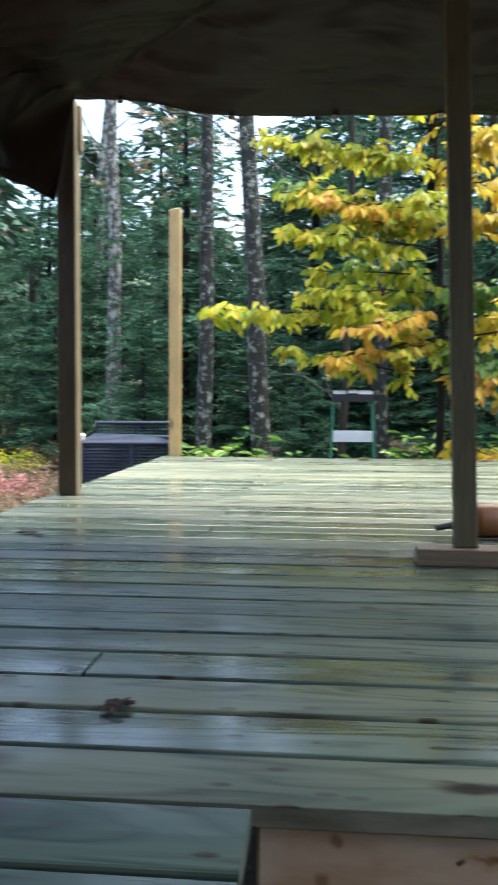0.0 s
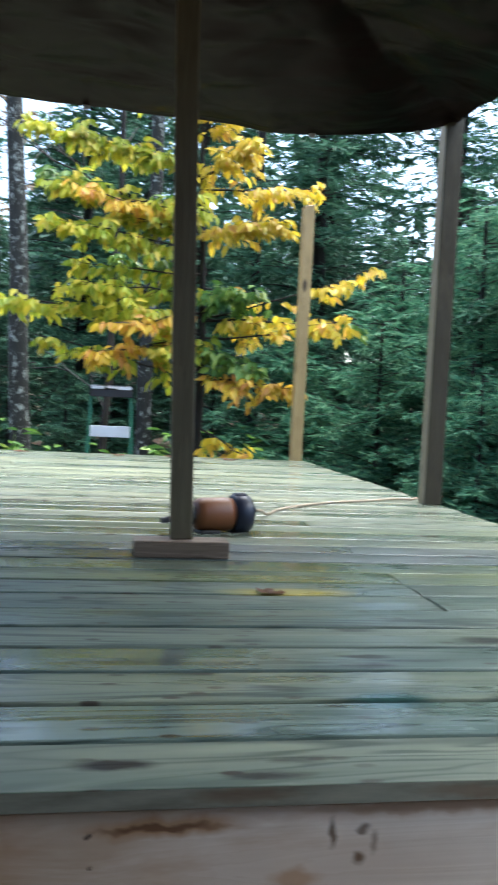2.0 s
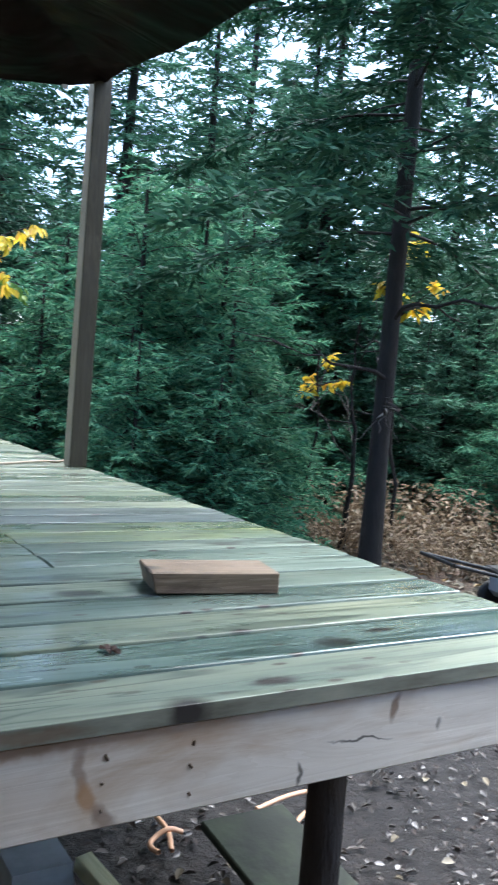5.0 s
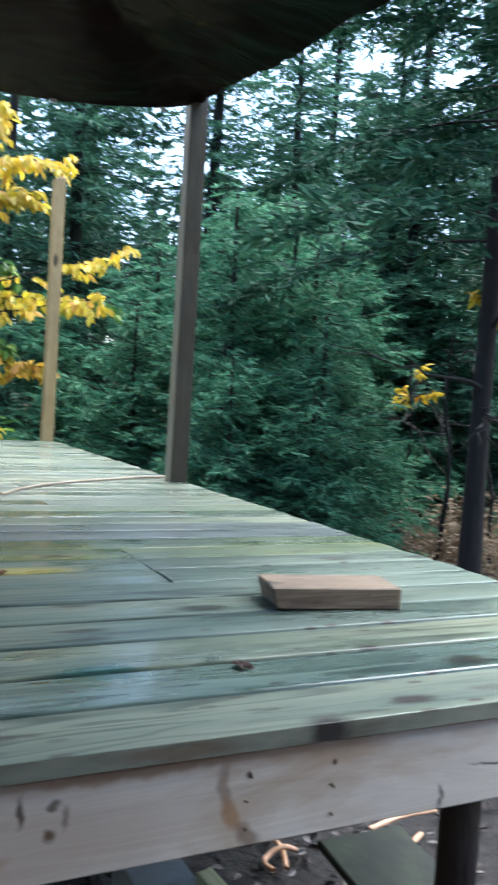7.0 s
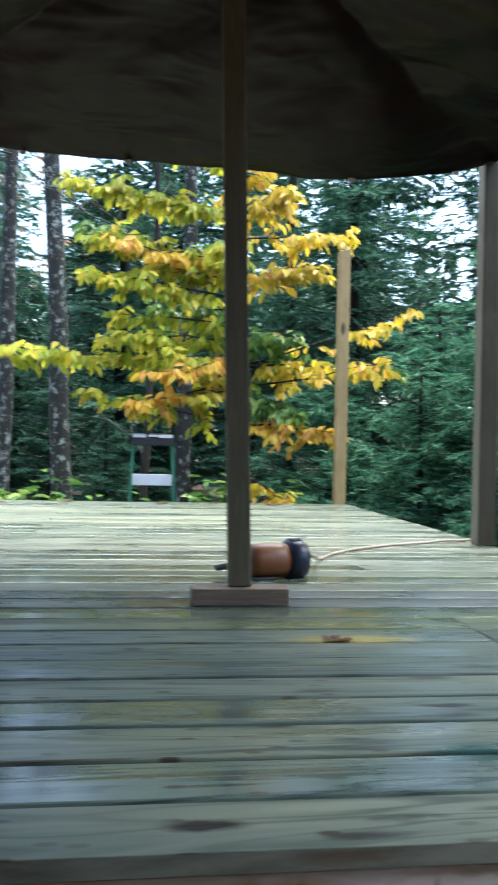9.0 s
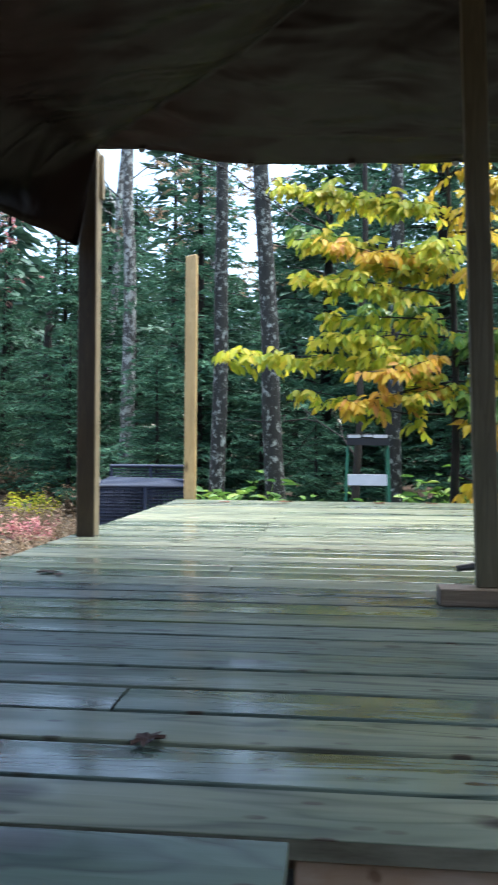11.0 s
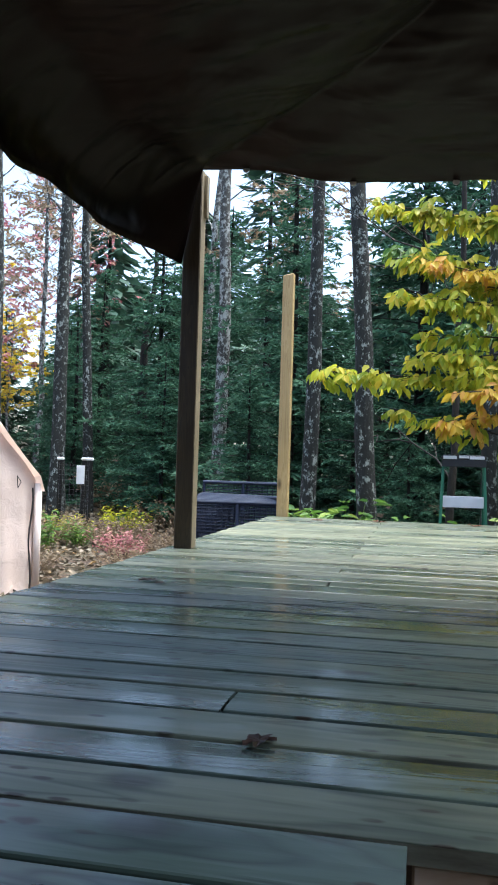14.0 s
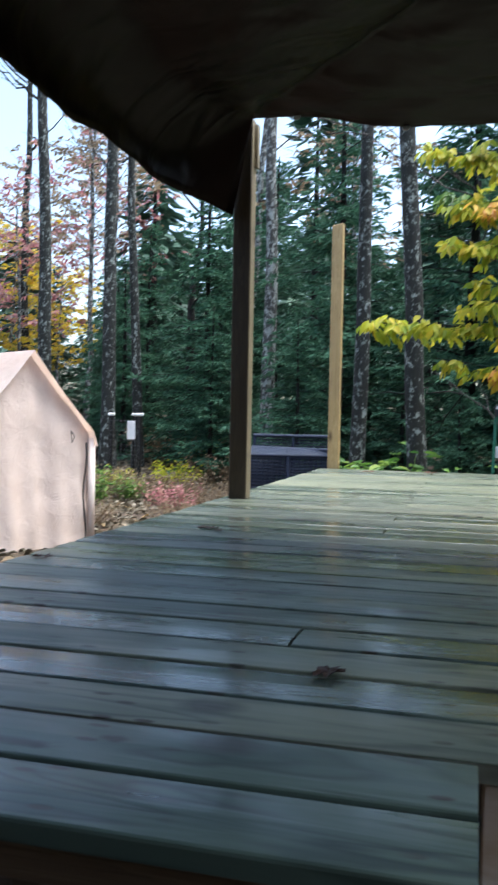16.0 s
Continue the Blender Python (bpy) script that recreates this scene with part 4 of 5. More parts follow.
def bare_trunk(seed, H, r0, lean, mat, limbs=8, first=0.45):
    """A tall trunk with its root flare, knees and some bare limbs and twigs."""
    r = np.random.RandomState(seed)
    bag, limb_bag = Bag(), Bag()
    k = 16
    zs = np.linspace(0, H, k)
    wob = np.cumsum(r.normal(0, 0.02, (k, 2)), 0)
    pts = np.stack([lean[0] * zs + wob[:, 0], lean[1] * zs + wob[:, 1], zs], 1)
    rad = r0 * (1 - 0.75 * zs / H)
    rad[0] *= 1.35
    bag.tube(pts, rad, 14)
    for q in range(limbs):
        f = r.uniform(first, 0.98)
        p = np.array([np.interp(f * H, zs, pts[:, c]) for c in range(3)])
        a = r.uniform(0, 6.28)
        d = unit(np.array([math.cos(a), math.sin(a), r.uniform(0.15, 0.9)]))
        L = r.uniform(0.8, 2.2)
        path = limb_path(r, p, d, L, 7, 0.05, 0.25)
        limb_bag.tube(path, np.linspace(r0 * 0.22, 0.006, 7), 5)
        for _ in range(5):
            q2 = path[r.randint(2, 7)]
            d2 = unit(d + r.normal(0, 0.6, 3))
            limb_bag.tube(limb_path(r, q2, d2, L * 0.45, 4, 0, 0.2), np.linspace(0.009, 0.003, 4), 4)
    return bag.mesh("trunk", mat, True), limb_bag.mesh("limb_spread", mat)


def trunk_tree(x, yy, seed, H, r0, lean, mat, label, limbs=8, first=0.4):
    return plant_tree("bare_tree", list(zip(bare_trunk(seed, H, r0, lean, mat, limbs, first), TREE)), x, yy, 0, 1, label, "tree trunks")


DARK_L = "tall dark trunk mottled with pale lichen"
PALE_L = "tall grey-barked trunk with pale patches"
trunk_tree(-1.0, 10.0, 41, 13, 0.11, (0.022, 0), BARK, DARK_L)
trunk_tree(-0.12, 9.0, 42, 14, 0.125, (-0.055, 0), BARK, DARK_L)
trunk_tree(-2.93, 13.0, 43, 13, 0.13, (-0.006, 0), BARK_PALE, PALE_L)
trunk_tree(1.28, 10.0, 44, 13, 0.11, (0.01, 0), BARK, DARK_L)
trunk_tree(-7.6, 14.0, 45, 14, 0.15, (-0.012, 0), BARK, DARK_L)
trunk_tree(-5.9, 13.0, 46, 13, 0.14, (0.0, 0), BARK, DARK_L)
trunk_tree(-5.45, 13.4, 47, 12, 0.10, (-0.03, 0), BARK, DARK_L)
trunk_tree(-4.3, 16.5, 48, 13, 0.10, (0.05, 0), BARK_PALE, PALE_L)
trunk_tree(-7.2, 17.0, 49, 12, 0.09, (0.01, 0), BARK_PALE, PALE_L)
trunk_tree(-9.8, 17.0, 50, 12, 0.12, (0.0, 0), BARK, DARK_L, 14, 0.3)
trunk_tree(-5.2, 15.2, 51, 5.5, 0.13, (0.06, 0), BARK_DARK, "short dark leaning trunk among the ferns", 3)
trunk_tree(0.75, 8.6, 52, 8, 0.05, (0.02, 0), BARK_DARK, "slim dark understorey tree stem", 10, 0.15)
trunk_tree(2.9, 11.0, 53, 12, 0.09, (0.0, 0), BARK_DARK, "tall dark bare trunk in the woods", 10, 0.3)
trunk_tree(5.9, 5.3, 54, 2.2, 0.03, (0.02, 0), BARK_DARK, "thin dark stem of a sapling", 4, 0.3)


# broad-leaved trees: limbs with flat sprays of leaves
def spray(r, wood_bag, bag, p, q, n, size, spread, hang=0.35):
    """A near-level branch from p to q with side twigs and leaves lying in a flat layer."""
    p, q = np.asarray(p, float), np.asarray(q, float)
    L = np.linalg.norm(q - p)
    path = limb_path(r, p, (q - p) / L, L, 7, 0.0, 0.12)
    wood_bag.tube(path, np.linspace(0.012, 0.003, 7), 5)
    for _ in range(n):
        f = r.uniform(0.15, 1.0)
        c = np.array([np.interp(f * 6, np.arange(7), path[:, k]) for k in range(3)])
        a = r.uniform(0, 6.28)
        d = unit(np.array([math.cos(a), math.sin(a), r.normal(0, 0.3)]) + 0.5 * (q - p) / L)
        tl = spread * r.uniform(0.4, 1.0) * (1.15 - 0.5 * f)
        e = c + d * tl + np.array([0, 0, -0.12 * tl])
        wood_bag.tube(np.array([c, (c + e) / 2 + (0, 0, 0.01), e]), [0.005, 0.003, 0.002], 3)
        k = 7
        s = np.linspace(0.2, 1.0, k)
        at = c + np.outer(s, e - c) + r.normal(0, 0.012, (k, 3))
        perp = np.array([-d[1], d[0], 0])
        way = d * 0.6 + perp * np.where(np.arange(k) % 2, 1, -1)[:, None] * 0.6 + np.stack([np.zeros(k), np.zeros(k), r.normal(-hang, 0.35, k)], 1)
        bag.leaves(at, way, np.array((0, -0.5, 0.8)) + r.normal(0, 0.45, (k, 3)), size * r.uniform(0.75, 1.25, k), size * 0.5 * r.uniform(0.8, 1.2, k), 0.3)


def beech_tree():
    """The yellowing beech behind the deck: level tiers of leaves, gold outside and green within."""
    r = np.random.RandomState(61)
    base = np.array((1.604, 6.92, -0.90))
    wood_bag = Bag()
    zs = np.linspace(-0.2, 5.4, 10)
    stem = np.stack([0.05 * np.sin(zs), 0.04 * np.cos(zs * 1.3), zs], 1)
    wood_bag.tube(stem, np.linspace(0.055, 0.012, 10), 10)
    bags = {"yellow": Bag(), "green": Bag(), "gold": Bag(), "lime": Bag()}
    tiers = [  # height on the stem, reach x, reach y, rise, twigs, colour
        (3.2, -1.15, -0.55, 0.10, 34, "gold"), (3.75, -1.75, -0.4, 0.15, 60, "lime"), (3.35, -1.6, -0.3, 0.0, 50, "lime"), (2.95, -1.45, -0.5, 0.0, 50, "lime"), (3.3, -1.5, 0.1, 0.3, 40, "green"),
        (2.35, -2.25, -0.6, 0.1, 60, "lime"), (2.3, -0.85, -0.95, -0.15, 22, "gold"), (2.1, -1.0, -0.7, -0.25, 30, "gold"),
        (3.7, 0.45, -0.6, 0.15, 38, "yellow"), (3.1, 0.65, -0.7, 0.1, 34, "yellow"), (2.3, 1.75, -0.6, 0.55, 15, "yellow"),
        (2.1, 1.3, -0.8, 0.2, 17, "yellow"), (1.75, 0.75, -0.8, -0.1, 26, "gold"), (1.2, 0.6, -0.8, -0.3, 16, "yellow"),
        (2.6, 0.5, -0.5, -0.1, 40, "green"), (2.0, 0.4, -0.4, -0.2, 40, "green"), (2.9, -0.9, 0.6, 0.0, 40, "green"),
        (4.3, -0.9, -0.3, 0.3, 36, "lime"), (4.3, 0.5, -0.3, 0.3, 30, "yellow"),
    ]
    for _ in range(14):  # filling boughs between the tiers
        a, f = r.uniform(2.6, 6.8), r.rand()
        reach = 1.9 * (1 - 0.45 * f) * r.uniform(0.5, 1.0)
        tiers.append((1.7 + 3.1 * f, reach * math.cos(a), -abs(reach * math.sin(a)) * 0.6 - 0.1, r.uniform(-0.2, 0.25), 22,
                      "lime" if math.cos(a) < -0.1 else ("yellow" if r.rand() < 0.55 else "green")))
    for h, dx, dy, up, n, colour in tiers:
        c = np.array([np.interp(h, zs, stem[:, k]) for k in range(3)])
        spray(r, wood_bag, bags[colour], c, c + (dx, dy, up), int(n * 0.95), 0.118, 0.34, 0.9)
    ob = empty("beech_tree", tuple(base))
    ob.scale = (0.92,) * 3
    piece("trunk", wood_bag.mesh("trunk", BARK_DARK, True), None, ob)
    for colour, mat in (("yellow", YELLOW), ("green", GREEN), ("gold", ORANGE), ("lime", YGREEN)):
        piece("foliage", bags[colour].mesh("foliage", mat), None, ob, colour + " autumn leaves")
    tagged(ob, "small beech turning yellow, orange and lime green in level tiers", "tree")


beech_tree()


def broadleaf(seed, H, crown_r, mat, bark_mat, n_limb, twigs, size, first=0.4, r0=0.08):
    r = np.random.RandomState(seed)
    wood_bag, bag = Bag(), Bag()
    zs = np.linspace(0, H, 10)
    wob = np.cumsum(r.normal(0, 0.04, (10, 2)), 0)
    stem = np.stack([wob[:, 0], wob[:, 1], zs], 1)
    wood_bag.tube(stem, np.linspace(r0, 0.012, 10), 9)
    for q in range(n_limb):
        h = H * r.uniform(first, 0.97)
        c = np.array([np.interp(h, zs, stem[:, k]) for k in range(3)])
        a = r.uniform(0, 6.28)
        L = crown_r * r.uniform(0.5, 1.1) * (1.2 - 0.6 * h / H)
        spray(r, wood_bag, bag, c, c + (L * math.cos(a), L * math.sin(a), L * r.uniform(0.2, 0.7)), twigs, size, 0.4 * crown_r / 2, 0.4)
    return wood_bag.mesh("trunk", bark_mat, True), bag.mesh("crown", mat)


def plant_broad(meshes, x, yy, turn, scale, label):
    return plant_tree("maple_tree", [(meshes[0], "trunk"), (meshes[1], "crown")], x, yy, turn, scale, label, "autumn trees")


M_RED = broadleaf(71, 8.0, 2.6, RED, BARK_PALE, 30, 9, 0.14)
M_RUST = broadleaf(72, 10.0, 2.8, RUST, BARK_PALE, 36, 7, 0.13)
M_GOLD = broadleaf(73, 6.5, 2.4, YELLOW, BARK_PALE, 34, 12, 0.14)
plant_broad(M_RED, -9.4, 16.0, 0.3, 0.75, "slender maple with thin red autumn leaves")
plant_broad(M_RED, -9.2, 20.5, 2.3, 1.1, "slender maple with thin red autumn leaves")
plant_broad(M_RUST, -7.9, 16.4, 1.3, 0.95, "tall maple with sparse rusty leaves")
plant_broad(M_RUST, -10.8, 22.5, 4.3, 1.1, "tall maple with sparse rusty leaves")
plant_broad(M_GOLD, -8.9, 16.9, 2.0, 0.62, "maple in orange-gold leaf")
plant_broad(M_RED, -11.0, 20.0, 4.0, 0.7, "slender maple with thin red autumn leaves")
plant_broad(M_GOLD, -10.6, 17.6, 0.9, 0.8, "maple in orange-gold leaf")
plant_broad(M_RUST, -1.8, 15.5, 5.1, 0.85, "tall maple with sparse rusty leaves")
M_YOUNG = broadleaf(74, 2.1, 0.55, YELLOW, BARK_DARK, 4, 3, 0.10, 0.74, 0.014)
plant_broad(M_YOUNG, 5.75, 5.75, 3.6, 0.9, "young maple with a few yellow leaves among the saplings")
plant_broad(M_YOUNG, 6.45, 5.25, 1.2, 1.45, "young maple with a few yellow leaves among the saplings")


# ---- undergrowth ----
def shrub(seed, mat, n, rad, h, size):
    r = np.random.RandomState(seed)
    bag = Bag()
    for _ in range(n):
        a, d = r.uniform(0, 6.28), rad * math.sqrt(r.rand()) * 0.6
        p = np.array((d * math.cos(a), d * math.sin(a), 0))
        q = p * 1.5 + (r.normal(0, 0.08), r.normal(0, 0.08), h * r.uniform(0.5, 1.1))
        bag.tube(np.array([p, (p + q) / 2, q]), [0.005, 0.004, 0.002], 3)
        k = 8
        s = np.linspace(0.35, 1.05, k)
        at = p + np.outer(s, q - p) + r.normal(0, 0.03, (k, 3))
        th = r.uniform(0, 6.28, k)
        bag.leaves(at, np.stack([np.cos(th), np.sin(th), r.normal(-0.1, 0.3, k)], 1), np.tile((0, 0, 1.0), (k, 1)) + r.normal(0, 0.3, (k, 3)), size * r.uniform(0.7, 1.3, k), size * 0.5, 0.3)
    return bag.mesh("shrub", mat)


SHRUBS = {"red": shrub(81, RED, 40, 0.5, 0.4, 0.09), "gold": shrub(82, YGREEN, 44, 0.7, 0.5, 0.10), "green": shrub(83, GREEN, 40, 0.55, 0.75, 0.13), "rust": shrub(84, RUST, 110, 0.85, 0.36, 0.055)}
SHRUB_LABEL = {"red": "low crimson-leaved shrub on the litter", "gold": "low yellow-green bush on the litter", "green": "broad-leaved dark green bush", "rust": "patch of rusty dying fern and brush"}
for x, yy, kind, s in [(-3.45, 9.9, "red", 0.8), (-2.9, 10.3, "rust", 0.9), (-4.2, 12.0, "gold", 0.75), (-3.9, 10.8, "rust", 1.0), (-5.0, 10.6, "rust", 1.1), (-3.3, 12.6, "rust", 1.3),
                       (-5.0, 14.8, "rust", 1.6), (-3.2, 16.4, "gold", 1.2), (-6.2, 11.0, "rust", 1.2), (-6.8, 12.8, "green", 0.9), (-4.6, 9.6, "green", 0.7), (-4.3, 10.3, "green", 0.42), (-4.9, 11.4, "gold", 0.6), (-4.0, 13.6, "green", 0.7),
                       (-0.45, 7.35, "green", 1.25), (-0.1, 7.6, "green", 1.1), (0.5, 7.6, "green", 1.0), (1.3, 7.3, "green", 1.0), (0.25, 8.2, "rust", 1.4),
                       (1.9, 8.3, "green", 1.3), (2.5, 7.6, "green", 0.9), (6.7, 5.9, "rust", 1.5), (7.4, 4.6, "rust", 1.4), (7.9, 3.6, "gold", 1.1),
                       (8.8, 4.9, "rust", 1.6), (6.3, 4.3, "rust", 1.0), (5.7, 5.3, "rust", 1.0), (-7.6, 12.0, "green", 1.2), (-2.6, 8.6, "rust", 1.0),
                       (-0.9, 8.9, "green", 1.1), (1.0, 9.2, "rust", 1.3), (-4.2, 8.2, "rust", 0.9), (9.6, 3.4, "green", 1.2)]:
    ob = new("shrub", SHRUBS[kind])
    ob.location, ob.rotation_euler, ob.scale = (x, yy, ground_height(x, yy) - 0.01), (0, 0, x * 7), (s, s, s)
    tagged(ob, SHRUB_LABEL[kind], "shrub", "undergrowth")


def litter(seed, n, box4, size, mat, name, label):
    r = np.random.RandomState(seed)
    x, yy = r.uniform(box4[0], box4[1], n), r.uniform(box4[2], box4[3], n)
    z = np.array([ground_height(a, c) for a, c in zip(x, yy)]) + r.uniform(0.004, 0.03, n)
    th = r.uniform(0, 6.28, n)
    bag = Bag()
    bag.leaves(np.stack([x, yy, z], 1), np.stack([np.cos(th), np.sin(th), r.normal(0.05, 0.2, n)], 1), np.tile((0, 0, 1.0), (n, 1)) + r.normal(0, 0.35, (n, 3)), size * r.uniform(0.6, 1.3, n), size * 0.6, 0.5)
    tagged(piece(name, bag.mesh(name, mat), mat), label, "leaf litter", kind="stuff")


litter(91, 9000, (-8, -0.9, 4, 17), 0.11, LITTER, "leaf_litter", "brown and tan fallen leaves on the forest floor")
litter(92, 6000, (4.4, 12, 1.5, 9), 0.08, LITTER, "leaf_litter", "brown and tan fallen leaves on the forest floor")
litter(94, 60, (2.0, 5.0, 0.2, 3.0), 0.045, LITTER, "orange_leaf_litter", "tan leaves scattered on the wet soil")
litter(93, 5200, (0.5, 5.0, -0.5, 3.5), 0.035, PALE_LITTER, "leaf_litter", "wet grey and brown leaves on the bare soil")

# distant woods all round
r = np.random.RandomState(95)
bag, wbag = Bag(), Bag()
for i in range(430):
    a = r.uniform(0, 6.283)
    d = r.uniform(19, 46)
    x, yy = 0.8 + d * math.cos(a), d * math.sin(a)
    if 2.0 < a < 2.35 and r.rand() < 0.6:
        d, x, yy = d + 20, x * 1.6, yy * 1.6
    H, rr = r.uniform(4.5, 9.0), r.uniform(1.5, 2.6)
    z0 = ground_height(x, yy)
    wbag.tube(np.array([(x, yy, z0), (x, yy, z0 + H * 0.5), (x, yy, z0 + H)]), [0.12, 0.08, 0.02], 6)
    n = 460
    f = r.rand(n) ** 0.8
    th = r.uniform(0, 6.283, n)
    rad = rr * (1 - f) * r.uniform(0.3, 1.05, n)
    at = np.stack([x + rad * np.cos(th), yy + rad * np.sin(th), z0 + 0.3 + f * (H - 0.3)], 1)
    way = unit(np.stack([np.cos(th), np.sin(th), r.normal(-0.3, 0.25, n)], 1))
    bag.blades(at, way, unit(np.stack([-np.sin(th), np.cos(th), r.normal(0, 0.3, n)], 1)), 0.6 * r.uniform(0.6, 1.3, n), 0.26)
far = piece("distant_woods", bag.mesh("distant_woods", FAR_NEEDLE), FAR_NEEDLE)
tagged(far, "far dark conifers closing the woods", "woods", kind="stuff")
piece("distant_trunks", wbag.mesh("distant_trunks", BARK_DARK, True), None)
tagged(bpy.data.objects["distant_trunks"], "far dark trunks in the woods", "woods", kind="stuff")


# ---- stepladder ----
LADDER_GREEN = plain("green_fibreglass", (0.02, 0.13, 0.07), 0.45, 0, 0.15)
ALU = plain("ladder_aluminium", (0.72, 0.74, 0.77), 0.45, 0.3, 0.12)
TOP_BLACK = plain("ladder_top_plastic", (0.02, 0.02, 0.025), 0.5, 0, 0.2)
WHITE_P = plain("worn_white_paint", (0.7, 0.7, 0.72), 0.6, 0, 0.1)


def stepladder():
    ob = empty("stepladder", (0.835, 6.38, ground_height(0.835, 6.38)))
    H = 1.47
    for sx in (-1, 1):
        bm = bmesh.new()
        vs = box(bm, -0.012, 0.012, -0.035, 0.035, 0, H, 0.003)
        bmesh.ops.transform(bm, matrix=Matrix(((1, 0, -sx * 0.035, sx * 0.217), (0, 1, 0.16, -0.22), (0, 0, 1, 0), (0, 0, 0, 1))), verts=bm.verts)
        part("front_rail", bm, LADDER_GREEN, ob, "green fibreglass rail")
        bm = bmesh.new()
        box(bm, -0.010, 0.010, -0.02, 0.02, 0, H - 0.03, 0.003)
        bmesh.ops.transform(bm, matrix=Matrix(((1, 0, -sx * 0.03, sx * 0.207), (0, 1, -0.22, 0.42), (0, 0, 1, 0), (0, 0, 0, 1))), verts=bm.verts)
        part("back_rail", bm, LADDER_GREEN, ob)
    for z in (0.28, 0.58, 0.88, 1.185):
        w = 0.207 - 0.035 * z
        bm = bmesh.new()
        box(bm, -w, w, -0.22 + 0.16 * z - 0.045, -0.22 + 0.16 * z + 0.045, z - 0.03, z - 0.022, 0.002)
        for dy in (-0.045, 0.037):
            box(bm, -w, w, -0.22 + 0.16 * z + dy, -0.22 + 0.16 * z + dy + 0.008, z - 0.115, z - 0.031, 0.002)
        part("step", bm, ALU, ob, "ribbed aluminium step")
    bm = bmesh.new()
    box(bm, -0.185, 0.185, -0.06, 0.12, H, H + 0.035, 0.012)
    box(bm, -0.18, 0.18, -0.062, -0.05, H - 0.06, H, 0.004)
    part("top_cap", bm, TOP_BLACK, ob, "black plastic top, scuffed white")
    for i, (x, w) in enumerate(((-0.115, 0.055), (0.0, 0.04), (0.105, 0.06))):
        bm = bmesh.new()
        box(bm, x - w, x + w, -0.066, -0.0625, H + 0.004 + 0.008 * (i % 2), H + 0.030, 0.001)
        box(bm, x - w, x + w * 0.9, -0.055, 0.05 - 0.05 * (i % 2), H + 0.0355, H + 0.0375)
        part("paint_scuff", bm, WHITE_P, ob)
    tagged(ob, "green fibreglass stepladder with aluminium steps behind the deck", "stepladder")


stepladder()

# ---- wire panels beyond the deck's far corner ----
NAVY_STEEL = plain("navy_coated_wire", (0.006, 0.014, 0.040), 0.8, 0.0, 0.2)
BLUE_STEEL = plain("faded_blue_steel", (0.010, 0.021, 0.050), 0.7, 0.0, 0.25)
WHITE_CAP = plain("white_plastic", (0.75, 0.75, 0.74), 0.5, 0, 0.08)


def wire_panel(x, yy, w, h, turn, tilt):
    ob = empty("kennel_fence", (x, yy, ground_height(x, yy)))
    bm = bmesh.new()
    rod(bm, (-w / 2, 0, 0.03), (w / 2, 0, 0.03), 0.016, None, 8)
    for xx in (-w / 2, 0, w / 2):
        rod(bm, (xx, 0, 0.0), (xx, 0, h), 0.016, None, 8)
    part("frame", bm, NAVY_STEEL, ob)
    bm = bmesh.new()
    rod(bm, (-w / 2 - 0.01, 0, h - 0.01), (w / 2 + 0.01, 0, h - 0.01), 0.018, None, 8)
    part("top_rail", bm, BLUE_STEEL, ob, "faded blue top rail")
    bag = Bag()
    for i in range(1, int(h / 0.03)):
        bag.tube(np.array([(-w / 2, 0.004, i * 0.03), (w / 2, 0.004, i * 0.03)]), [0.005, 0.005], 4)
    for i in range(1, int(w / 0.05)):
        bag.tube(np.array([(-w / 2 + i * 0.05, -0.004, 0.02), (-w / 2 + i * 0.05, -0.004, h - 0.02)]), [0.003, 0.003], 4)
    piece("wire_mesh", bag.mesh("wire_mesh", NAVY_STEEL), None, ob)
    ob.rotation_euler = (radians(tilt), 0, radians(turn))
    tagged(ob, "navy wire-mesh kennel panel leaning with others on the ground", "kennel fence", "kennel fences")
    return ob


for i in range(7):
    wire_panel(-1.13 - 0.018 * i, 6.45 + 0.035 * i, 0.87, 1.03 + 0.010 * i, 9 - 5 * i, -9)
wire_panel(-1.27, 7.3, 0.8, 1.19, 3, -4)
bm = bmesh.new()
box(bm, -0.05, 0.05, -0.04, 0.04, 0, 0.07, 0.014)
box(bm, -0.045, -0.015, -0.03, 0.03, -0.06, 0.01, 0.01)
cap = part("plastic_cap", bm, WHITE_CAP)
cap.location = (-1.59, 6.46, 0.085)
tagged(cap, "white plastic cap on the kennel panel's corner", "cap")

# ---- small pen among the trees ----
BLACK_STEEL = plain("black_steel", (0.012, 0.012, 0.012), 0.5, 0.4, 0.2)
WIRE = plain("galvanised_wire", (0.18, 0.185, 0.185), 0.5, 0.6, 0.15)
pen = empty("wire_pen", (-5.1, 12.0, ground_height(-5.1, 12.0)))
for x, yy in ((-0.30, 0.10), (0.02, 0.35), (0.30, -0.10)):
    bm = bmesh.new()
    box(bm, x - 0.03, x + 0.03, yy - 0.03, yy + 0.03, -0.02, 1.10, 0.004)
    part("stake", bm, BLACK_STEEL, pen, "black steel stake")
    bm = bmesh.new()
    box(bm, x - 0.05, x + 0.06, yy - 0.045, yy + 0.045, 1.10, 1.15, 0.015)
    part("stake_cap", bm, WHITE_CAP, pen, "white plastic cap")
bag = Bag()
for i in range(13):
    z = 0.06 + i * 0.08
    bag.tube(np.array([(-0.30, 0.065, z), (0.30, -0.135, z)]), [0.0018, 0.0018], 4)
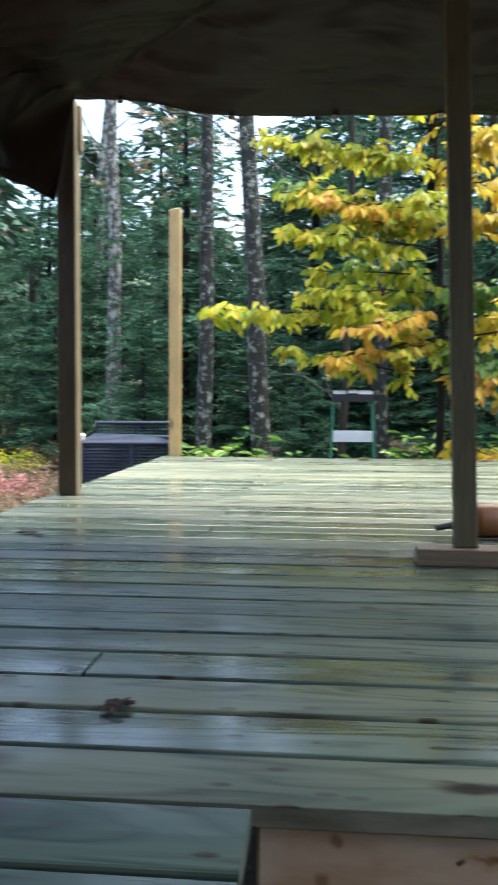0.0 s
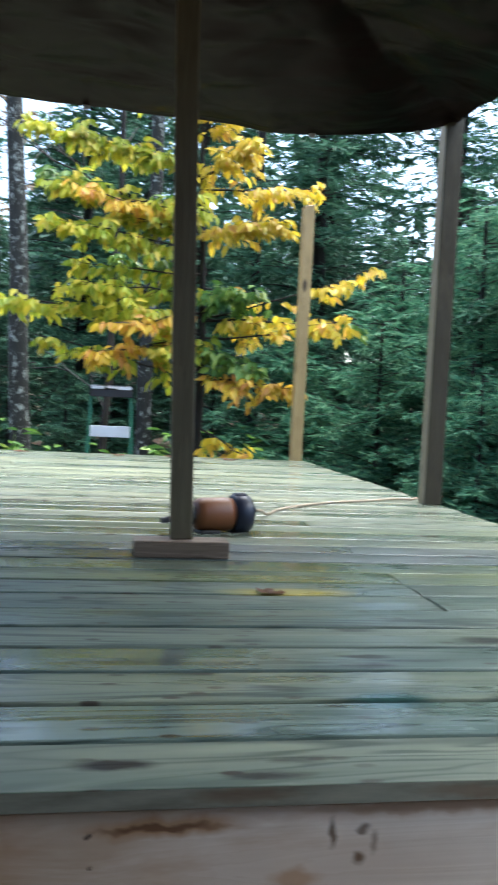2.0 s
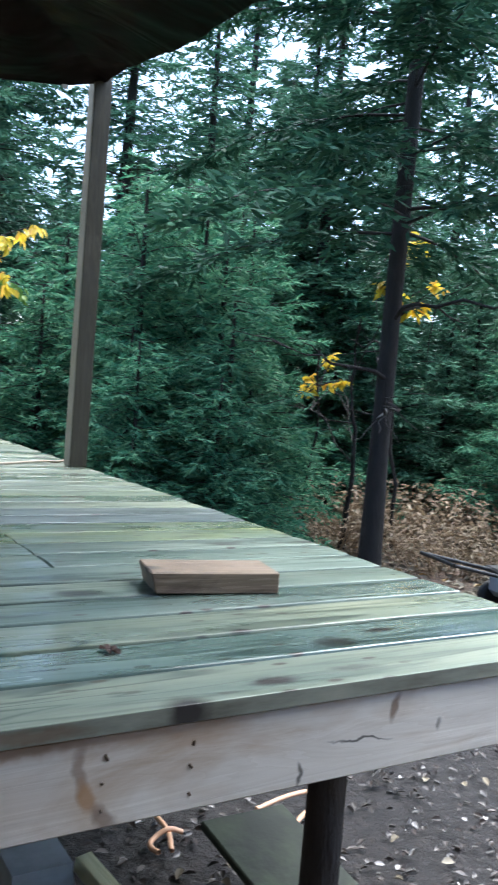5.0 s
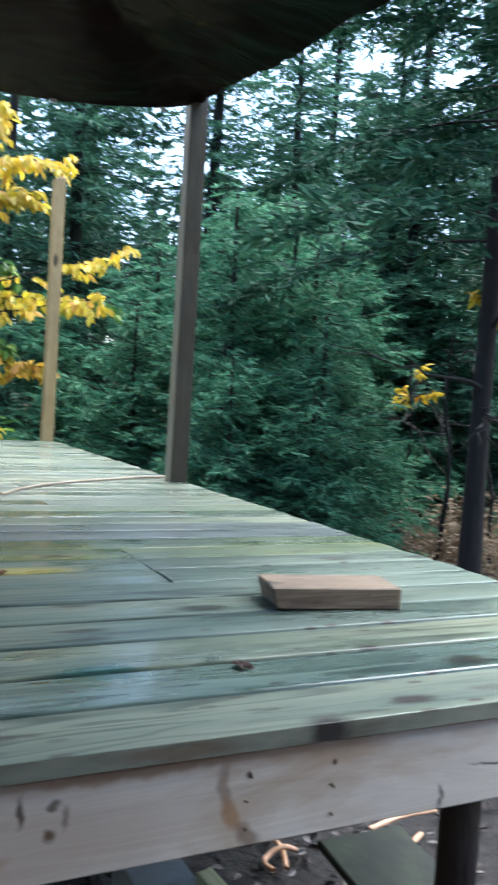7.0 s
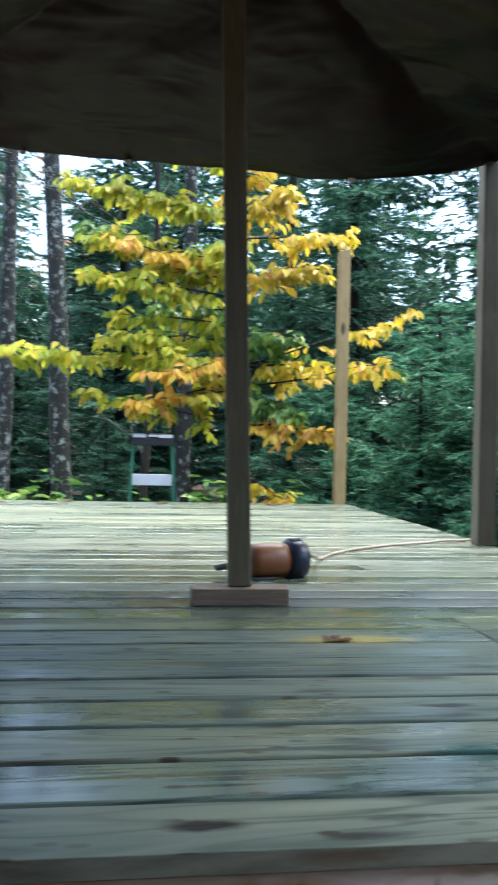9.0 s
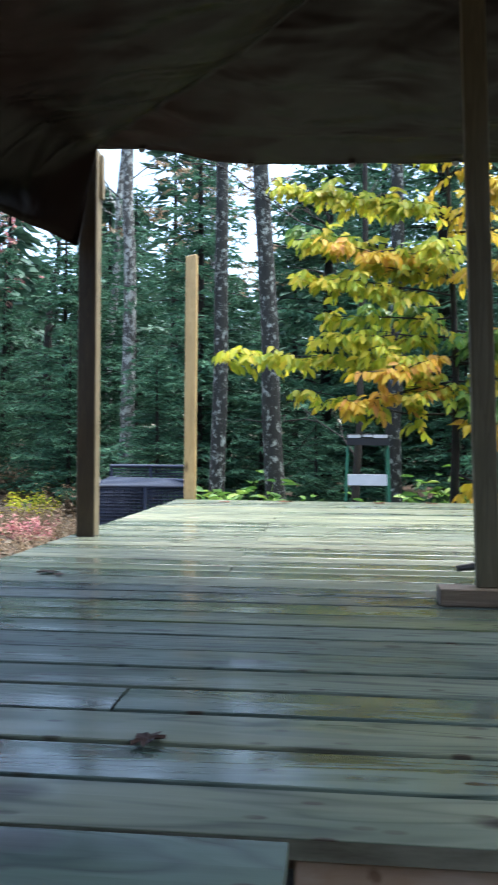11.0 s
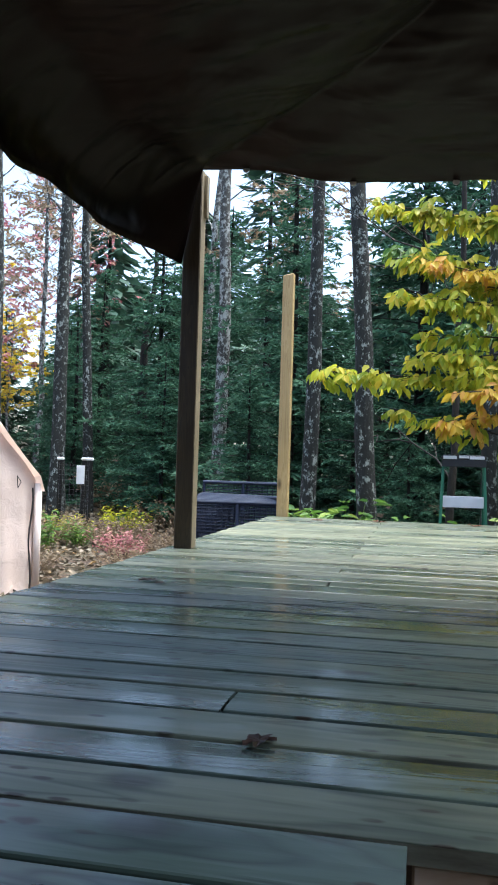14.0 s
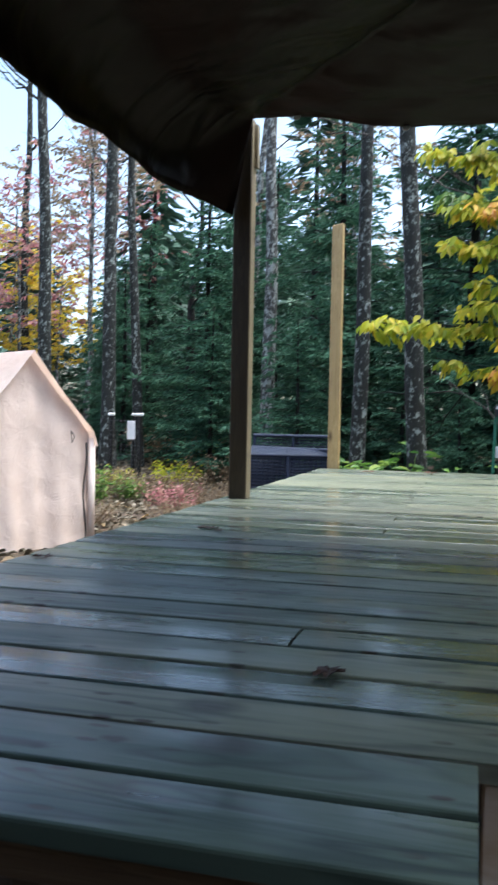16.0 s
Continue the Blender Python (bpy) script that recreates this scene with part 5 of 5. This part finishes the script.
for i in range(9):
    s = i / 8
    bag.tube(np.array([(-0.30 + 0.6 * s, 0.065 - 0.2 * s, 0.02), (-0.30 + 0.6 * s, 0.065 - 0.2 * s, 1.06)]), [0.0018, 0.0018], 4)
piece("wire_mesh", bag.mesh("wire_mesh", WIRE), None, pen)
bm = bmesh.new()
box(bm, 0.10, 0.24, -0.16, -0.15, 0.72, 1.02, 0.004)
part("tag", bm, WHITE_CAP, pen, "blank white plastic tag")
tagged(pen, "small wire pen of black stakes with white caps", "pen")

# ---- canvas tent ----
m, nt, b = material("cream_canvas")
v = coords(nt, (1, 1, 1), False)
c = ramp(nt, noise_of(nt, v, 2.5, 5, 0.6), [(0.3, (0.62, 0.49, 0.42)), (0.7, (0.73, 0.60, 0.53))])
nt.links.new(c, b.inputs["Base Color"])
b.inputs["Roughness"].default_value = 0.85
bump(nt, b, noise_of(nt, v, 7.0, 5, 0.6, 0.8), 0.5, 0.03)
CANVAS = m
m, nt, b = material("cream_canvas_roof")
c = ramp(nt, noise_of(nt, coords(nt, (1, 1, 1), False), 3.5, 5, 0.6), [(0.3, (0.72, 0.60, 0.53)), (0.7, (0.80, 0.70, 0.64))])
nt.links.new(c, b.inputs["Base Color"])
b.inputs["Roughness"].default_value = 0.8
bump(nt, b, noise_of(nt, coords(nt), 9.0, 4), 0.4, 0.02)
CANVAS_ROOF = m
ZIP = plain("dark_zip", (0.02, 0.017, 0.015), 0.7)


def tent():
    """A ridge tent: local x across the gable, local y along the ridge, going away."""
    gx, gy = -3.32, 7.0
    ob = empty("canvas_tent", (gx, gy, ground_height(gx, gy)))
    W, LEN, EAVE, APEXZ = 1.46, 2.6, 1.12, 1.93
    half = W / 2
    # gable wall, draped in soft upright folds
    bag = Bag()
    nx, nz = 60, 40
    X, Z = np.meshgrid(np.linspace(-W, 0, nx + 1), np.linspace(0, 1, nz + 1))
    top = EAVE + (APEXZ - EAVE) * (1 - np.abs(X + half) / half)
    fold = 0.03 * np.sin(X * 9 + 0.6) * (1 - 0.5 * Z) + 0.018 * np.sin(X * 23 + Z * 3) * (1 - Z)
    ruck = np.array([[0.02 * noise.noise((X[j, i] * 4, Z[j, i] * 5, 7)) for i in range(nx + 1)] for j in range(nz + 1)])
    pts = np.stack([X, fold + ruck, Z * top], -1)
    jj, ii = np.meshgrid(np.arange(nz), np.arange(nx), indexing="ij")
    q = np.stack([jj * (nx + 1) + ii, jj * (nx + 1) + ii + 1, (jj + 1) * (nx + 1) + ii + 1, (jj + 1) * (nx + 1) + ii], -1)
    bag.add(pts, q)
    gable = piece("gable_wall", bag.mesh("gable_wall", CANVAS, True), None, ob)
    bag = Bag()
    Y, Z = np.meshgrid(np.linspace(0, LEN, 40), np.linspace(0, 1, 16))
    for x0 in (0.0, -W):
        s = 0.02 * np.sin(Y * 8) * (1 - Z)
        pts = np.stack([x0 + s, Y, Z * EAVE], -1)
        jj, ii = np.meshgrid(np.arange(15), np.arange(39), indexing="ij")
        bag.add(pts, np.stack([jj * 40 + ii, jj * 40 + ii + 1, (jj + 1) * 40 + ii + 1, (jj + 1) * 40 + ii], -1))
    piece("side_wall", bag.mesh("side_wall", CANVAS, True), None, ob)
    for sx in (1, -1):
        bm = bmesh.new()
        n = 14
        rows = []
        for j in range(n + 1):
            s = j / n
            x = -half + sx * (half + 0.012) * s
            z = APEXZ + 0.03 - (APEXZ - EAVE + 0.02) * s - 0.03 * math.sin(math.pi * s) - 0.10 * max(0.0, s - 0.93) / 0.07
            rows.append([bm.verts.new((x, yy, z + 0.006 * math.sin(yy * 7))) for yy in (-0.11, 0.6, 1.3, 2.0, LEN + 0.05)])
        for a, c2 in zip(rows, rows[1:]):
            for i in range(4):
                bm.faces.new((a[i], a[i + 1], c2[i + 1], c2[i]))
        bmesh.ops.solidify(bm, geom=bm.faces[:], thickness=0.045)
        bmesh.ops.recalc_face_normals(bm, faces=bm.faces)
        part("roof_panel", bm, CANVAS_ROOF, ob, "paler canvas roof panel")
    bm = bmesh.new()
    pts = [(-0.10 + 0.012 * math.sin(k * 0.9), -0.045 - 0.01 * math.cos(k * 0.7), 0.02 + k * 0.104) for k in range(11)]
    for a, c2 in zip(pts, pts[1:]):
        rod(bm, a, c2, 0.009, None, 6)
    part("door_zip", bm, ZIP, gable, "dark zip line down the canvas")
    bm = bmesh.new()
    for a, c2 in (((-0.27, -0.06, 1.06), (-0.285, -0.065, 1.18)), ((-0.27, -0.06, 1.06), (-0.24, -0.065, 1.12)), ((-0.285, -0.065, 1.18), (-0.24, -0.065, 1.12))):
        rod(bm, a, c2, 0.004, None, 6)
    part("tie_loop", bm, ZIP, gable, "thin dark tie loop")
    bm = bmesh.new()
    rod(bm, (-0.012, -0.03, 0.0), (-0.012, -0.03, EAVE - 0.01), 0.040, 0.036, 12)
    part("corner_seam", bm, CANVAS_ROOF, ob, smooth=True)
    ob.rotation_euler = (0, 0, radians(60))
    tagged(ob, "cream canvas ridge tent with draped walls and a zip door", "tent")


tent()

# ---- under and beside the deck's front ----
bm = bmesh.new()
lathe(bm, [(0.15, 0), (0.15, 0.04), (0.10, 0.26), (0.10, 0.28)], pose(0, 0, 0, 0, 0, 45), 4)
pier = part("pier_block", bm, CONCRETE)
pier.location = (1.56, 0.86, -0.96)
tagged(pier, "tapered grey concrete pier block under the deck", "pier block")
bm = bmesh.new()
box(bm, -0.022, 0.022, -0.18, 0.18, 0, 0.04, 0.003)
lum = part("lumber_offcut", bm, LUMBER)
lum.matrix_world = pose(1.708, 0.66, -0.76, 12, 0, 14)
tagged(lum, "yellow-green lumber offcut leaning under the deck", "lumber")
rb = bark("log_bark", (0.03, 0.024, 0.02), (0.075, 0.06, 0.05))
bm = bmesh.new()
lathe(bm, [(0.042, -1.05), (0.039, -0.7), (0.037, -0.4), (0.036, -0.172)], pose(1.88, 0.20, 0, 0, 0, 0), 14)
part("support_log", bm, rb, deck, "round dark log post under the front edge", True)
m, nt, b = material("mossy_plywood")
n = noise_of(nt, coords(nt), 3.0, 5, 0.65)
c = ramp(nt, n, [(0.35, (0.010, 0.013, 0.008)), (0.5, (0.026, 0.034, 0.017)), (0.65, (0.055, 0.058, 0.038))])
nt.links.new(c, b.inputs["Base Color"])
b.inputs["Roughness"].default_value = 0.8
bump(nt, b, noise_of(nt, coords(nt), 20, 4), 0.4, 0.01)
MOSS = m
bm = bmesh.new()
box(bm, -0.16, 0.12, -0.24, 0.24, 0, 0.025, 0.004)
slab = part("mossy_board", bm, MOSS)
slab.matrix_world = pose(2.21, 0.70, -0.80, 10, 3, 4)
tagged(slab, "green mossy plank board propped under the deck", "board")
ROPE = plain("orange_cord", (0.62, 0.36, 0.22), 0.5, 0, 0.12)
for pts in ([(2.09, 1.284, -0.9), (2.086, 1.198, -0.9), (2.07, 1.15, -0.895), (2.048, 1.09, -0.9)],
            [(2.008, 1.095, -0.9), (2.001, 1.136, -0.9), (2.03, 1.171, -0.9), (2.078, 1.176, -0.885), (2.123, 1.171, -0.9)],
            [(2.407, 1.204, -0.9), (2.548, 1.223, -0.89), (2.691, 1.238, -0.9)],
            [(2.546, 1.125, -0.9), (2.47, 1.065, -0.89), (2.418, 1.0, -0.9)]):
    pts = [(x, yy, max(z, ground_height(x, yy) + 0.02)) for x, yy, z in pts]
    tagged(cable("cord", pts, 0.008, ROPE), "loose orange-pink cord on the wet soil", "cord", "loose cords")

RED_P = plain("red_paint", (0.42, 0.02, 0.06), 0.35, 0, 0.12)
GREY_P = plain("grey_plastic", (0.28, 0.30, 0.33), 0.5, 0, 0.12)


def mower(x, yy, turn):
    ob = empty("lawn_mower", (x, yy, ground_height(x, yy)))
    bm = bmesh.new()
    box(bm, -0.38, 0.38, -0.27, 0.27, 0.12, 0.30, 0.05)
    part("deck_shell", bm, GREY_P, ob, "grey cutting deck")
    bm = bmesh.new()
    box(bm, -0.30, 0.26, -0.24, 0.24, 0.305, 0.46, 0.06)
    part("engine_cover", bm, RED_P, ob, "glossy red engine cover", True)
    bm = bmesh.new()
    box(bm, -0.40, 0.40, -0.28, 0.28, 0.285, 0.325, 0.015)
    part("trim_band", bm, BLACK_P, ob)
    for sx in (-0.3, 0.3):
        for sy in (-0.3, 0.3):
            bm = bmesh.new()
            lathe(bm, [(0.05, -0.025), (0.10, -0.02), (0.105, 0), (0.10, 0.02), (0.05, 0.025)], pose(sx, sy, 0.105, 90, 0, 0), 18)
            part("wheel", bm, BLACK_P, ob, smooth=True)
    for sy in (-0.2, 0.2):
        bm = bmesh.new()
        rod(bm, (-0.35, sy, 0.30), (-0.95, sy, 0.42), 0.012)
        part("handle_bar", bm, BLACK_P, ob)
    bm = bmesh.new()
    rod(bm, (-0.95, -0.2, 0.42), (-0.95, 0.2, 0.42), 0.013)
    part("handle_grip", bm, BLACK_P, ob)
    ob.rotation_euler = (0, 0, radians(turn))
    tagged(ob, "red and grey mower parked on the leaf litter, handle folded", "mower")


mower(5.75, 2.75, -12)
